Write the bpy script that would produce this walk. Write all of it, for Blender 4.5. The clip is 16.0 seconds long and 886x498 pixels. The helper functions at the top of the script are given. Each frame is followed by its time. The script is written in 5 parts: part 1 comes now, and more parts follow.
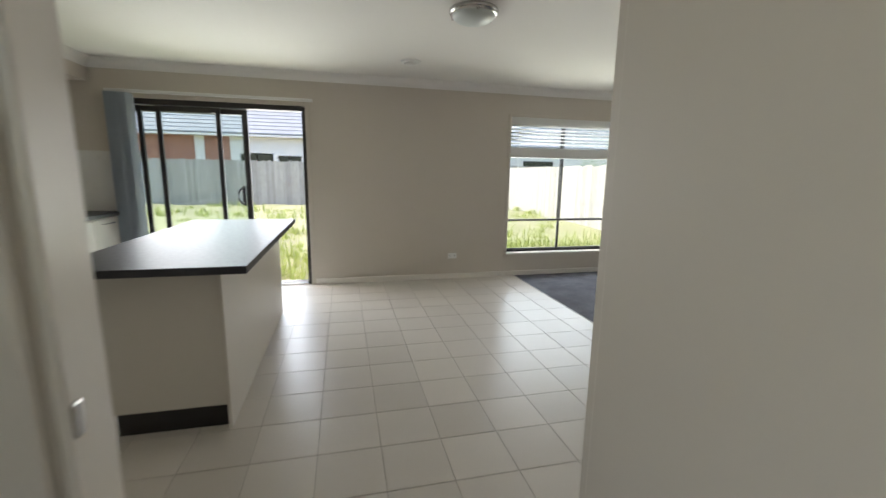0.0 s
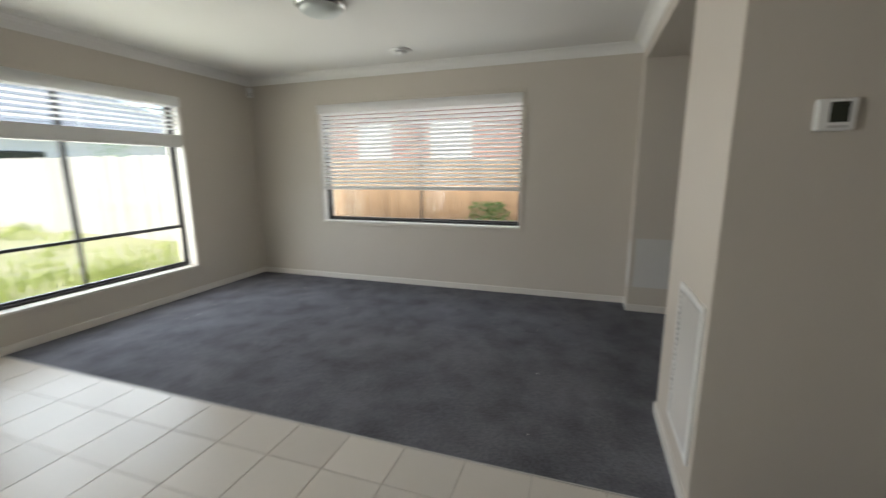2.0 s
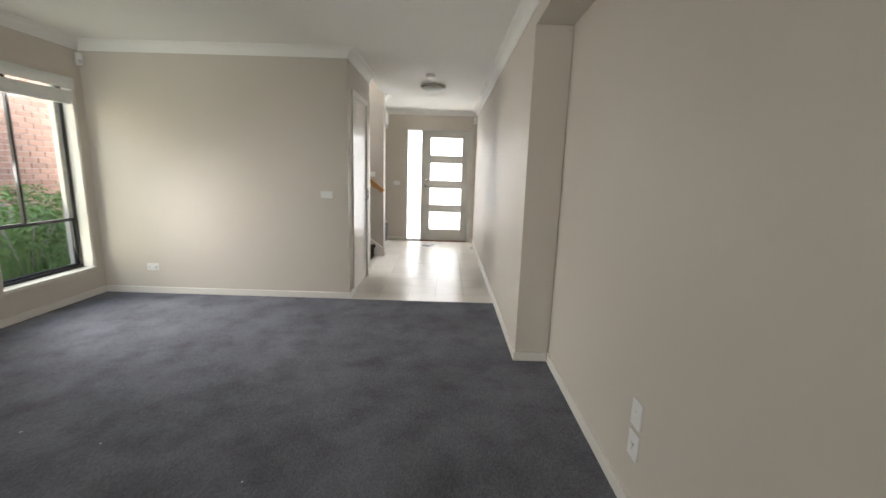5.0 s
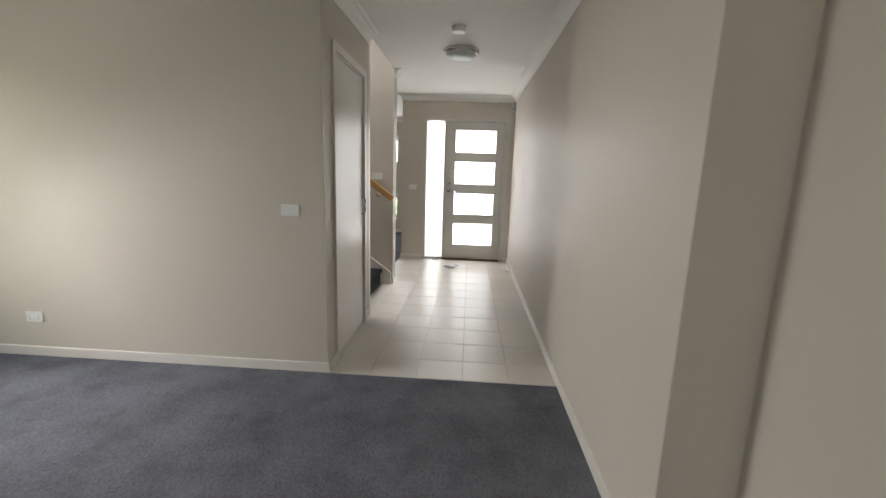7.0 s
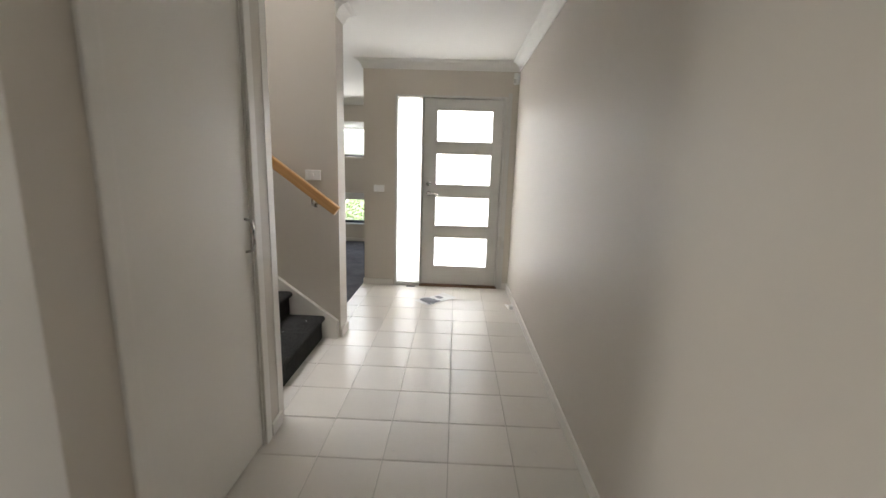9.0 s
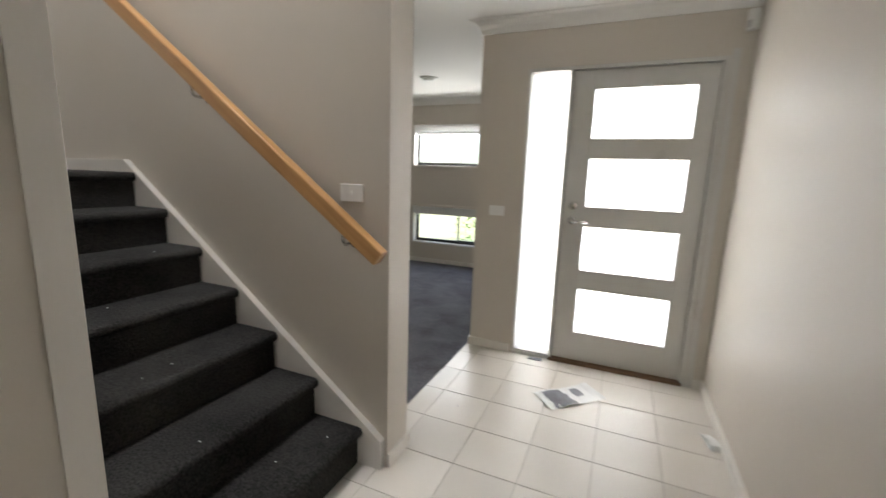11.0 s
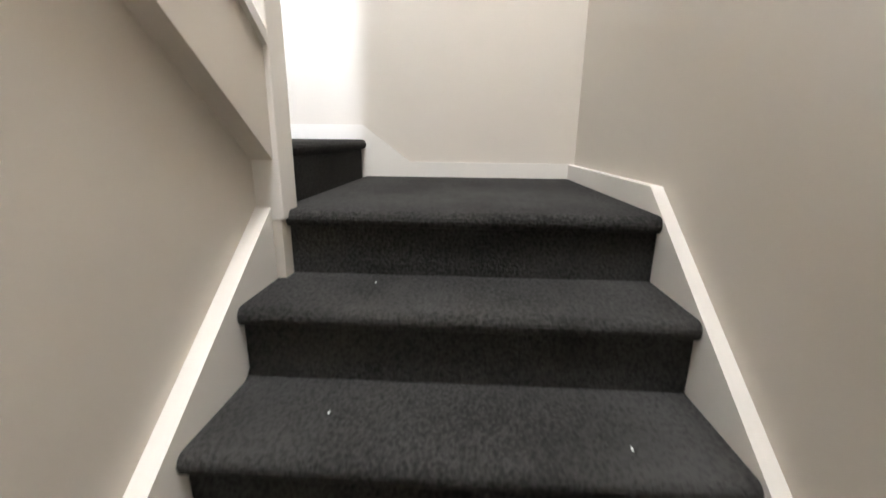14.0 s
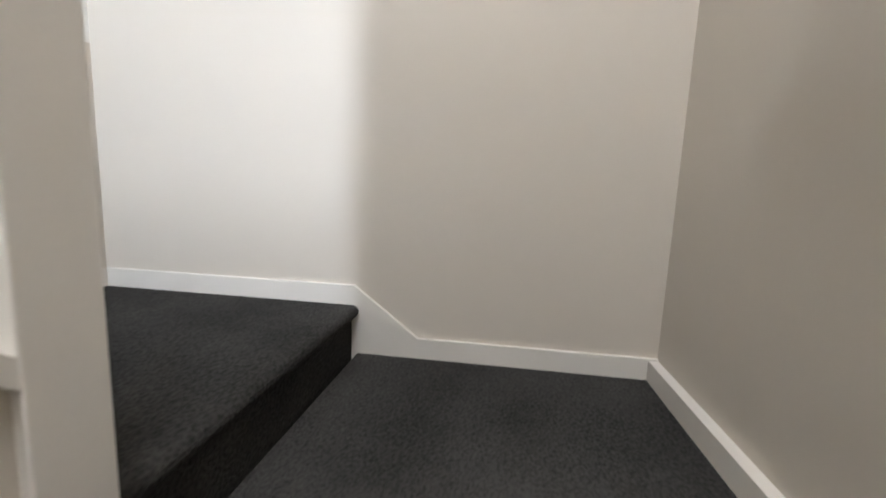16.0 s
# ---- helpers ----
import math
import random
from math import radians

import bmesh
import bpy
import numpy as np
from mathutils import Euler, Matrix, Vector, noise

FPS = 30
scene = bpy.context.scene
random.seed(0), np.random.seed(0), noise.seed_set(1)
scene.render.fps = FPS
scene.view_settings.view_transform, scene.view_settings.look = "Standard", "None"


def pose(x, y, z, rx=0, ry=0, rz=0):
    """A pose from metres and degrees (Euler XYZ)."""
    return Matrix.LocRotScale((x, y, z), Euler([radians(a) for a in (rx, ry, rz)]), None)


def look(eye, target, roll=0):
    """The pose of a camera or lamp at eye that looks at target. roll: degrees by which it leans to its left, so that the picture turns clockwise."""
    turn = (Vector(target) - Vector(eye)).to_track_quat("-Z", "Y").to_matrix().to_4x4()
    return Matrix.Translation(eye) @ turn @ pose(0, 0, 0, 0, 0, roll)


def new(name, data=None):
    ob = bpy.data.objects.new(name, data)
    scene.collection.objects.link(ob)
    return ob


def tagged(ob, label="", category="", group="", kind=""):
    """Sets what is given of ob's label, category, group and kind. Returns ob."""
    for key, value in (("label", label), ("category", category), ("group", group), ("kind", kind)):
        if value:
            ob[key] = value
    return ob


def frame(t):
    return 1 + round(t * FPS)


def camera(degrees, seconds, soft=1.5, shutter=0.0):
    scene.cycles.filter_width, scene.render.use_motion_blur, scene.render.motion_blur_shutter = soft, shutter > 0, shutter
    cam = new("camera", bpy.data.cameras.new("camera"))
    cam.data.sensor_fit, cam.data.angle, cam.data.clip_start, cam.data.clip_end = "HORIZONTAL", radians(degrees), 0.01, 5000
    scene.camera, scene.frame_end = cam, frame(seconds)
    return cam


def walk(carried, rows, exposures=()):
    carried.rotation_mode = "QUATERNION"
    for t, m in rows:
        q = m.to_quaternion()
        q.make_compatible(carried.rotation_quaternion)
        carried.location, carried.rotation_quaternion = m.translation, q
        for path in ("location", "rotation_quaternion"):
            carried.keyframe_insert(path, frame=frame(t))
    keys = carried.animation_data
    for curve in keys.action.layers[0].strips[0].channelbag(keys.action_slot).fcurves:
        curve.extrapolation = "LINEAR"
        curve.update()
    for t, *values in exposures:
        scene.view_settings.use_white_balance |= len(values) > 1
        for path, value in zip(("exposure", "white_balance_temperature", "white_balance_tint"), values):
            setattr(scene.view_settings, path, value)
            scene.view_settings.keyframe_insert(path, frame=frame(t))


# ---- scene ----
cam = camera(94.0, 16.0, 1.5, 0.35)
PATH = [
    (0, (0.314, 0.195, 1.335), (0.777, 2.108, 0.979), 0.9),
    (0.3, (0.342, 0.421, 1.324), (0.97, 2.291, 0.995), 1.5),
    (0.5, (0.375, 0.58, 1.33), (1.149, 2.396, 1.008), 1.3),
    (0.9, (0.471, 0.824, 1.336), (1.55, 2.475, 1.006), 0.2),
    (1, (0.508, 0.875, 1.336), (1.657, 2.479, 1.004), -0.1),
    (1.5, (0.704, 1.106, 1.337), (2.207, 2.376, 0.982), -0.7),
    (2, (0.903, 1.301, 1.325), (2.762, 1.934, 0.945), -0.4),
    (2.2, (0.983, 1.322, 1.312), (2.923, 1.635, 0.942), -1.1),
    (2.5, (1.149, 1.308, 1.304), (3.112, 1.139, 0.961), -0.2),
    (3, (1.396, 1.162, 1.315), (3.128, 0.212, 1.004), 0.6),
    (3.5, (1.566, 0.93, 1.327), (2.604, -0.748, 0.999), 1.3),
    (4, (1.653, 0.652, 1.314), (1.978, -1.284, 0.934), 0.9),
    (4.2, (1.672, 0.521, 1.311), (1.871, -1.434, 0.938), 0.8),
    (4.5, (1.689, 0.289, 1.308), (1.809, -1.672, 0.933), 1.8),
    (5, (1.73, -0.111, 1.314), (1.739, -2.078, 0.949), 1.7),
    (5.2, (1.735, -0.265, 1.312), (1.712, -2.229, 0.931), 1.3),
    (7.3, (1.834, -1.974, 1.316), (1.958, -3.937, 0.954), 1.8),
    (7.5, (1.841, -2.132, 1.313), (1.932, -4.093, 0.931), 1.9),
    (8, (1.855, -2.538, 1.319), (1.839, -4.498, 0.92), 1.6),
    (8.2, (1.857, -2.703, 1.32), (1.842, -4.663, 0.923), 1.6),
    (10.3, (1.758, -4.479, 1.365), (2.063, -6.42, 0.989), 1.6),
    (10.5, (1.763, -4.614, 1.364), (2.125, -6.544, 0.982), 1.4),
    (11, (1.806, -4.965, 1.345), (2.584, -6.773, 0.991), 1.9),
    (11.5, (1.933, -5.23, 1.329), (3.222, -6.717, 0.975), 2.9),
    (12, (2.116, -5.371, 1.34), (3.723, -6.5, 0.962), 4.8),
    (12.5, (2.336, -5.626, 1.371), (4.208, -6.133, 0.886), 3.0),
    (13, (2.622, -5.749, 1.351), (4.562, -5.931, 0.9), 3.4),
    (13.5, (2.927, -5.836, 1.362), (4.875, -5.903, 0.915), 1.7),
    (14, (3.197, -5.892, 1.495), (5.127, -5.79, 0.98), 0.6),
    (14.5, (3.416, -5.876, 1.646), (5.344, -5.776, 1.124), 0.8),
    (15.2, (3.673, -5.869, 1.805), (5.61, -5.673, 1.345), 0.9),
    (15.5, (3.777, -5.856, 1.855), (5.713, -5.582, 1.436), 1.3),
    (16, (3.931, -5.874, 1.925), (5.894, -5.613, 1.645), 2.3),
]
EXPOSURES = [(0.0, 2.25), (1.0, 2.05), (1.5, 2.1), (2.0, 2.3), (2.5, 2.8), (3.0, 2.95), (3.5, 3.25), (4.2, 3.55), (5.2, 3.35), (7.3, 3.05), (8.2, 3.1), (10.3, 3.2), (11.0, 3.05), (12.0, 3.35), (13.0, 3.85), (14.0, 4.0), (15.0, 3.75), (16.0, 3.2)]
walk(cam, [(t, look(eye, target, roll)) for t, eye, target, roll in PATH], EXPOSURES)

SKY, SUN = 0.12, 1.2
# name, centre, inward, width, height, watts, slant down, spread, swing
WINDOW_LIGHTS = [
    ("daylight_window_1", (3.31, 5.53, 1.15), (0, -1, 0), 1.8, 1.6, 7.5, 10, 160, 8),
    ("daylight_window_1_yard", (3.31, 5.62, 0.80), (0, -1, 0), 1.7, 0.7, 1.8, -45, 120),
    ("daylight_slider", (-1.0, 5.53, 1.05), (0, -1, 0), 1.8, 1.9, 9, 10, 130, 30),
    ("daylight_slider_yard", (-1.0, 5.62, 0.70), (0, -1, 0), 1.8, 0.8, 2.4, -45, 120),
    ("daylight_window_2", (5.52, 3.1, 1.4), (-1, 0, 0), 2.4, 1.25, 4.5, 18, 170),
    ("daylight_window_3_head", (5.36, -3.52, 1.82), (-1, 0, 0), 0.5, 0.24, 1.0, 36, 100, -8),
    ("daylight_window_3_middle", (5.36, -3.52, 1.25), (-1, 0, 0), 0.5, 0.24, 1.5, 24, 100, -8),
    ("daylight_window_3_lane", (5.50, -3.66, 1.15), (-1, 0, 0), 0.85, 1.7, 1.4, -12, 175),
    ("daylight_front_door", (1.9, -8.20, 1.05), (0, 1, 0), 1.1, 2.0, 4.4, 5, 170),
    ("daylight_study", (4.06, -10.80, 1.76), (0, 1, 0), 1.4, 0.5, 5, 10, 170),
    # fill lamp in an added passage opening, brightens the doorway from behind
    ("daylight_passage_window", (-0.64, -0.55, 1.5), (1, 0, 0), 1.2, 1.0, 0.6, 12, 150),
    # fill lamp in an added roof opening, brightens the lower flight
    ("daylight_roof_window", (3.25, -5.90, 5.15), (0, 0, -1), 0.85, 0.75, 10, 0, 165),
    ("daylight_upper_window", (0.45, -4.98, 4.05), (1, 0, 0), 0.32, 1.4, 11, 22, 130),
]

# ---- world, sun and daylight ----
world = bpy.data.worlds.new("overcast_sky")
scene.world = world
world.use_nodes = True
sky = world.node_tree.nodes.new("ShaderNodeTexSky")
sky.sky_type, sky.sun_disc = "NISHITA", False
sky.sun_elevation, sky.sun_rotation = radians(50), radians(277)
sky.air_density, sky.dust_density = 1.0, 3.0
world.node_tree.links.new(sky.outputs[0], world.node_tree.nodes["Background"].inputs[0])
world.node_tree.nodes["Background"].inputs[1].default_value = SKY
sun_data = bpy.data.lights.new("sun", "SUN")
sun_data.energy, sun_data.angle, sun_data.color = SUN, radians(12), (1.0, 0.95, 0.88)
sun = new("sun", sun_data)
sun.matrix_world = look((0, 0, 0), (0.64, -0.08, -0.766))


def window_light(name, centre, inward, width, height, watts, tilt=38, spread=76, swing=0):
    """Skylight that falls in through an opening, slanting down like the sky's own."""
    data = bpy.data.lights.new(name, "AREA")
    data.shape, data.size, data.size_y, data.energy = "RECTANGLE", width, height, watts
    data.spread = radians(spread)
    data.color = (0.76, 0.85, 1.0) if "upper" in name else (1.0, 1.0, 0.80) if "yard" in name or "lane" in name else (1.0, 0.955, 0.92) if "front" in name else (0.96, 0.97, 1.0) if "slider" in name or "roof" in name else (1.0, 0.985, 0.98)
    lamp = new(name, data)
    way = Matrix.Rotation(radians(swing), 3, "Z") @ (Vector(inward) + Vector((0.001, 0, 0))) * math.cos(radians(tilt)) - Vector((0, 0, math.sin(radians(tilt))))
    lamp.matrix_world = look(centre, Vector(centre) + way)
    return lamp


for spec in WINDOW_LIGHTS:
    window_light(*spec)

# ---- materials ----
def shader(name):
    m = bpy.data.materials.new(name)
    m.use_nodes = True
    return m, m.node_tree.nodes, m.node_tree.links, m.node_tree.nodes["Principled BSDF"]


def surface(name, colour, other=None, rough=0.6, metal=0.0, scale=6.0, fine=90.0, bump=0.15, depth=0.002, fine_mix=0.35, per_piece=0.0, specular=0.5, rough_vary=0.08):
    """A mottled surface: two colours mixed by broad and fine noise, with fine relief."""
    m, nodes, links, bsdf = shader(name)
    other = other or tuple(c * 0.9 for c in colour)
    coord = nodes.new("ShaderNodeTexCoord")
    broad, grain = nodes.new("ShaderNodeTexNoise"), nodes.new("ShaderNodeTexNoise")
    broad.inputs["Scale"].default_value, grain.inputs["Scale"].default_value = scale, fine
    broad.inputs["Detail"].default_value, grain.inputs["Detail"].default_value = 5, 4
    source = coord.outputs["Object"]
    if per_piece:
        info = nodes.new("ShaderNodeObjectInfo")
        shift = nodes.new("ShaderNodeVectorMath")
        shift.operation = "MULTIPLY_ADD"
        links.new(info.outputs["Random"], shift.inputs[0])
        shift.inputs[1].default_value = (37, 53, 71)
        links.new(source, shift.inputs[2])
        source = shift.outputs[0]
    for n in (broad, grain):
        links.new(source, n.inputs["Vector"])
    blend = nodes.new("ShaderNodeMix")
    blend.data_type = "FLOAT"
    blend.inputs[0].default_value = fine_mix
    links.new(broad.outputs[0], blend.inputs[2]), links.new(grain.outputs[0], blend.inputs[3])
    ramp = nodes.new("ShaderNodeValToRGB")
    ramp.color_ramp.elements[0].position, ramp.color_ramp.elements[1].position = 0.25, 0.75
    ramp.color_ramp.elements[0].color, ramp.color_ramp.elements[1].color = (*other, 1), (*colour, 1)
    links.new(blend.outputs[0], ramp.inputs[0])
    colour_out = ramp.outputs[0]
    if per_piece:
        hsv = nodes.new("ShaderNodeHueSaturation")
        span = nodes.new("ShaderNodeMapRange")
        span.inputs[3].default_value, span.inputs[4].default_value = 1 - per_piece, 1 + per_piece
        links.new(info.outputs["Random"], span.inputs[0]), links.new(span.outputs[0], hsv.inputs["Value"]), links.new(colour_out, hsv.inputs["Color"])
        colour_out = hsv.outputs[0]
    links.new(colour_out, bsdf.inputs["Base Color"])
    gloss = nodes.new("ShaderNodeMapRange")
    gloss.inputs[3].default_value, gloss.inputs[4].default_value = max(rough - rough_vary, 0.02), min(rough + rough_vary, 1)
    links.new(broad.outputs[0], gloss.inputs[0]), links.new(gloss.outputs[0], bsdf.inputs["Roughness"])
    bsdf.inputs["Metallic"].default_value = metal
    bsdf.inputs["Specular IOR Level"].default_value = specular
    relief = nodes.new("ShaderNodeBump")
    relief.inputs["Strength"].default_value, relief.inputs["Distance"].default_value = bump, depth
    links.new(grain.outputs[0], relief.inputs["Height"]), links.new(relief.outputs[0], bsdf.inputs["Normal"])
    return m


PAINT = surface("greige_wall_paint", (0.60, 0.553, 0.488), (0.575, 0.528, 0.464), 0.52, scale=1.6, fine=220, bump=0.12, depth=0.0008, fine_mix=0.25, specular=0.38)
PATCH = surface("fresh_white_patch_paint", (0.66, 0.65, 0.63), (0.60, 0.59, 0.57), 0.5, scale=3, fine=200, bump=0.1, depth=0.0008)
CEILING = surface("ceiling_paint", (0.82, 0.81, 0.78), (0.79, 0.78, 0.75), 0.75, scale=1.2, fine=260, bump=0.08, depth=0.0006, fine_mix=0.2)
TRIM = surface("cream_gloss_trim_paint", (0.74, 0.71, 0.66), (0.70, 0.67, 0.62), 0.32, scale=3, fine=120, bump=0.05, depth=0.0005)
WHITE = surface("white_plastic", (0.80, 0.80, 0.78), (0.77, 0.77, 0.75), 0.3, scale=8, fine=300, bump=0.02, depth=0.0003)
DOORWHITE = surface("white_door_enamel", (0.60, 0.59, 0.56), (0.57, 0.56, 0.53), 0.3, scale=3, fine=150, bump=0.05, depth=0.0005)


def carpet(name, light, dark, marks):
    """Short cut pile: tufts, brushed patches and a scatter of flattened marks."""
    m = surface(name, light, dark, 0.95, scale=2.6, fine=110, bump=1.0, depth=0.006, fine_mix=0.62, specular=0.10)
    nodes, links = m.node_tree.nodes, m.node_tree.links
    bsdf = nodes["Principled BSDF"]
    spread = nodes["Color Ramp"].color_ramp.elements
    spread[0].position, spread[1].position = 0.38, 0.62
    coord = nodes.new("ShaderNodeTexCoord")
    patch, tuft = nodes.new("ShaderNodeTexNoise"), nodes.new("ShaderNodeTexNoise")
    patch.inputs["Scale"].default_value, patch.inputs["Detail"].default_value, patch.inputs["Roughness"].default_value = 4.5, 2, 0.5
    tuft.inputs["Scale"].default_value, tuft.inputs["Detail"].default_value = 55, 3
    total = nodes.new("ShaderNodeMath")
    total.operation = "MULTIPLY_ADD"
    total.inputs[1].default_value = 0.30
    for n in (patch, tuft):
        links.new(coord.outputs["Object"], n.inputs["Vector"])
    links.new(tuft.outputs[0], total.inputs[0]), links.new(patch.outputs[0], total.inputs[2])
    span = nodes.new("ShaderNodeMapRange")
    span.inputs[1].default_value, span.inputs[2].default_value, span.inputs[3].default_value, span.inputs[4].default_value = 0.62, 0.86, 1.0, 1.0 - marks
    links.new(total.outputs[0], span.inputs[0])
    hsv = nodes.new("ShaderNodeHueSaturation")
    source = bsdf.inputs["Base Color"].links[0].from_socket
    links.new(source, hsv.inputs["Color"]), links.new(span.outputs[0], hsv.inputs["Value"]), links.new(hsv.outputs[0], bsdf.inputs["Base Color"])
    return m


CARPET = carpet("charcoal_carpet", (0.198, 0.201, 0.230), (0.106, 0.108, 0.124), 0.25)
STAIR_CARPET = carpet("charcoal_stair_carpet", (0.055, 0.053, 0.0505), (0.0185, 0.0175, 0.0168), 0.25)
TILE = surface("cream_ceramic_tile", (0.65, 0.61, 0.555), (0.62, 0.58, 0.525), 0.32, scale=2.5, fine=60, bump=0.08, depth=0.0012, fine_mix=0.4, per_piece=0.05, rough_vary=0.03)
GROUT = surface("grey_grout", (0.52, 0.485, 0.435), (0.43, 0.40, 0.355), 0.9, scale=9, fine=200, bump=0.4, depth=0.001)
LAMINATE = surface("cream_laminate", (0.66, 0.63, 0.57), (0.64, 0.61, 0.55), 0.38, scale=2, fine=160, bump=0.03, depth=0.0004)
WORKTOP = surface("charcoal_speckled_worktop", (0.050, 0.051, 0.058), (0.036, 0.037, 0.043), 0.42, scale=40, fine=420, bump=0.06, depth=0.0004, fine_mix=0.6, specular=0.3)
KICK = surface("black_kickboard", (0.022, 0.020, 0.019), (0.015, 0.014, 0.013), 0.4, scale=6, fine=160)
FRAME = surface("charcoal_aluminium", (0.035, 0.033, 0.032), (0.028, 0.027, 0.026), 0.42, 0.3, scale=9, fine=300, bump=0.04, depth=0.0003)
CHROME = surface("brushed_nickel", (0.62, 0.61, 0.59), (0.52, 0.51, 0.50), 0.24, 1.0, scale=12, fine=300, bump=0.04, depth=0.0003)
BLACK = surface("black_plastic", (0.016, 0.016, 0.017), (0.010, 0.010, 0.011), 0.35)
SCREEN = surface("dark_lcd_screen", (0.030, 0.034, 0.024), (0.022, 0.026, 0.018), 0.12, scale=5, fine=100, bump=0.0)
BLIND = surface("white_blind_slat", (0.80, 0.80, 0.79), (0.76, 0.76, 0.75), 0.4, scale=5, fine=120, bump=0.05, depth=0.0005)
RAIL_GREY = surface("dull_grey_plastic", (0.55, 0.54, 0.52), (0.50, 0.49, 0.47), 0.4)
THRESHOLD = surface("worn_brown_timber", (0.20, 0.11, 0.055), (0.13, 0.07, 0.035), 0.6, scale=8, fine=60, bump=0.3)
DRAPE = surface("pale_blue_blind_fabric", (0.50, 0.55, 0.60), (0.44, 0.49, 0.54), 0.8, scale=5, fine=300, bump=0.3, depth=0.001)
LAMPGLASS = surface("frosted_lamp_glass", (0.62, 0.66, 0.64), (0.56, 0.61, 0.59), 0.3, scale=6, fine=80, bump=0.02)
LABEL = surface("orange_energy_label", (0.75, 0.38, 0.06), (0.68, 0.32, 0.05), 0.5)
PAPER = surface("dark_printed_picture", (0.16, 0.16, 0.19), (0.045, 0.045, 0.055), 0.5, scale=22, fine=90, bump=0.1)
PAPERWHITE = surface("white_paper", (0.78, 0.78, 0.77), (0.70, 0.70, 0.69), 0.6, scale=10, fine=60)
INK = surface("grey_printing", (0.22, 0.22, 0.24), (0.16, 0.16, 0.18), 0.6)
CONCRETE = surface("concrete", (0.36, 0.35, 0.33), (0.28, 0.27, 0.25), 0.9, scale=3, fine=80, bump=0.4, depth=0.004)
SOIL = surface("weedy_lawn_soil", (0.22, 0.24, 0.09), (0.36, 0.32, 0.22), 0.95, scale=0.9, fine=14, bump=0.8, depth=0.03)
GRASS = surface("weed_blades", (0.26, 0.33, 0.07), (0.42, 0.42, 0.17), 0.8, scale=0.8, fine=9, fine_mix=0.5, bump=0.0)
LEAF = surface("shrub_leaves", (0.21, 0.36, 0.09), (0.09, 0.17, 0.045), 0.6, scale=4, fine=20, bump=0.0)
FENCE = surface("weathered_paling", (0.44, 0.42, 0.39), (0.31, 0.295, 0.275), 0.9, scale=3, fine=40, bump=0.5, depth=0.003, per_piece=0.16)
FENCE_NEW = surface("pine_paling", (0.46, 0.30, 0.18), (0.34, 0.21, 0.12), 0.85, scale=3, fine=40, bump=0.4, depth=0.003, per_piece=0.14)
BRICK = surface("red_brown_brick", (0.44, 0.27, 0.21), (0.30, 0.175, 0.135), 0.9, scale=9, fine=90, bump=0.5, depth=0.003, per_piece=0.22)
BRICKFAR = surface("far_red_brick", (0.40, 0.21, 0.15), (0.26, 0.12, 0.085), 0.9, scale=4, fine=30, bump=0.5, depth=0.005)
MORTAR = surface("mortar", (0.48, 0.45, 0.41), (0.40, 0.37, 0.33), 0.95, scale=10, fine=150, bump=0.4)
ROOFTILE = surface("grey_roof_tile", (0.26, 0.27, 0.29), (0.18, 0.19, 0.21), 0.7, scale=2, fine=30, bump=0.3, depth=0.005)
RENDERED = surface("white_render", (0.72, 0.71, 0.69), (0.66, 0.65, 0.63), 0.8, scale=2, fine=80, bump=0.3)


def wood_material():
    m, nodes, links, bsdf = shader("clear_finished_pine")
    coord, stretch = nodes.new("ShaderNodeTexCoord"), nodes.new("ShaderNodeMapping")
    stretch.vector_type = "TEXTURE"
    stretch.inputs["Rotation"].default_value = (0, -math.atan2(0.186, 0.248), 0)
    stretch.inputs["Scale"].default_value = (0.6, 0.03, 0.03)
    grain = nodes.new("ShaderNodeTexNoise")
    grain.inputs["Scale"].default_value, grain.inputs["Detail"].default_value, grain.inputs["Distortion"].default_value = 1.6, 8, 0.6
    ramp = nodes.new("ShaderNodeValToRGB")
    ramp.color_ramp.elements[0].position, ramp.color_ramp.elements[1].position = 0.3, 0.7
    ramp.color_ramp.elements[0].color, ramp.color_ramp.elements[1].color = (0.45, 0.235, 0.085, 1), (0.57, 0.325, 0.13, 1)
    links.new(coord.outputs["Object"], stretch.inputs[0]), links.new(stretch.outputs[0], grain.inputs["Vector"])
    links.new(grain.outputs[0], ramp.inputs[0]), links.new(ramp.outputs[0], bsdf.inputs["Base Color"])
    bsdf.inputs["Roughness"].default_value = 0.35
    relief = nodes.new("ShaderNodeBump")
    relief.inputs["Strength"].default_value, relief.inputs["Distance"].default_value = 0.15, 0.001
    links.new(grain.outputs[0], relief.inputs["Height"]), links.new(relief.outputs[0], bsdf.inputs["Normal"])
    return m


WOOD = wood_material()


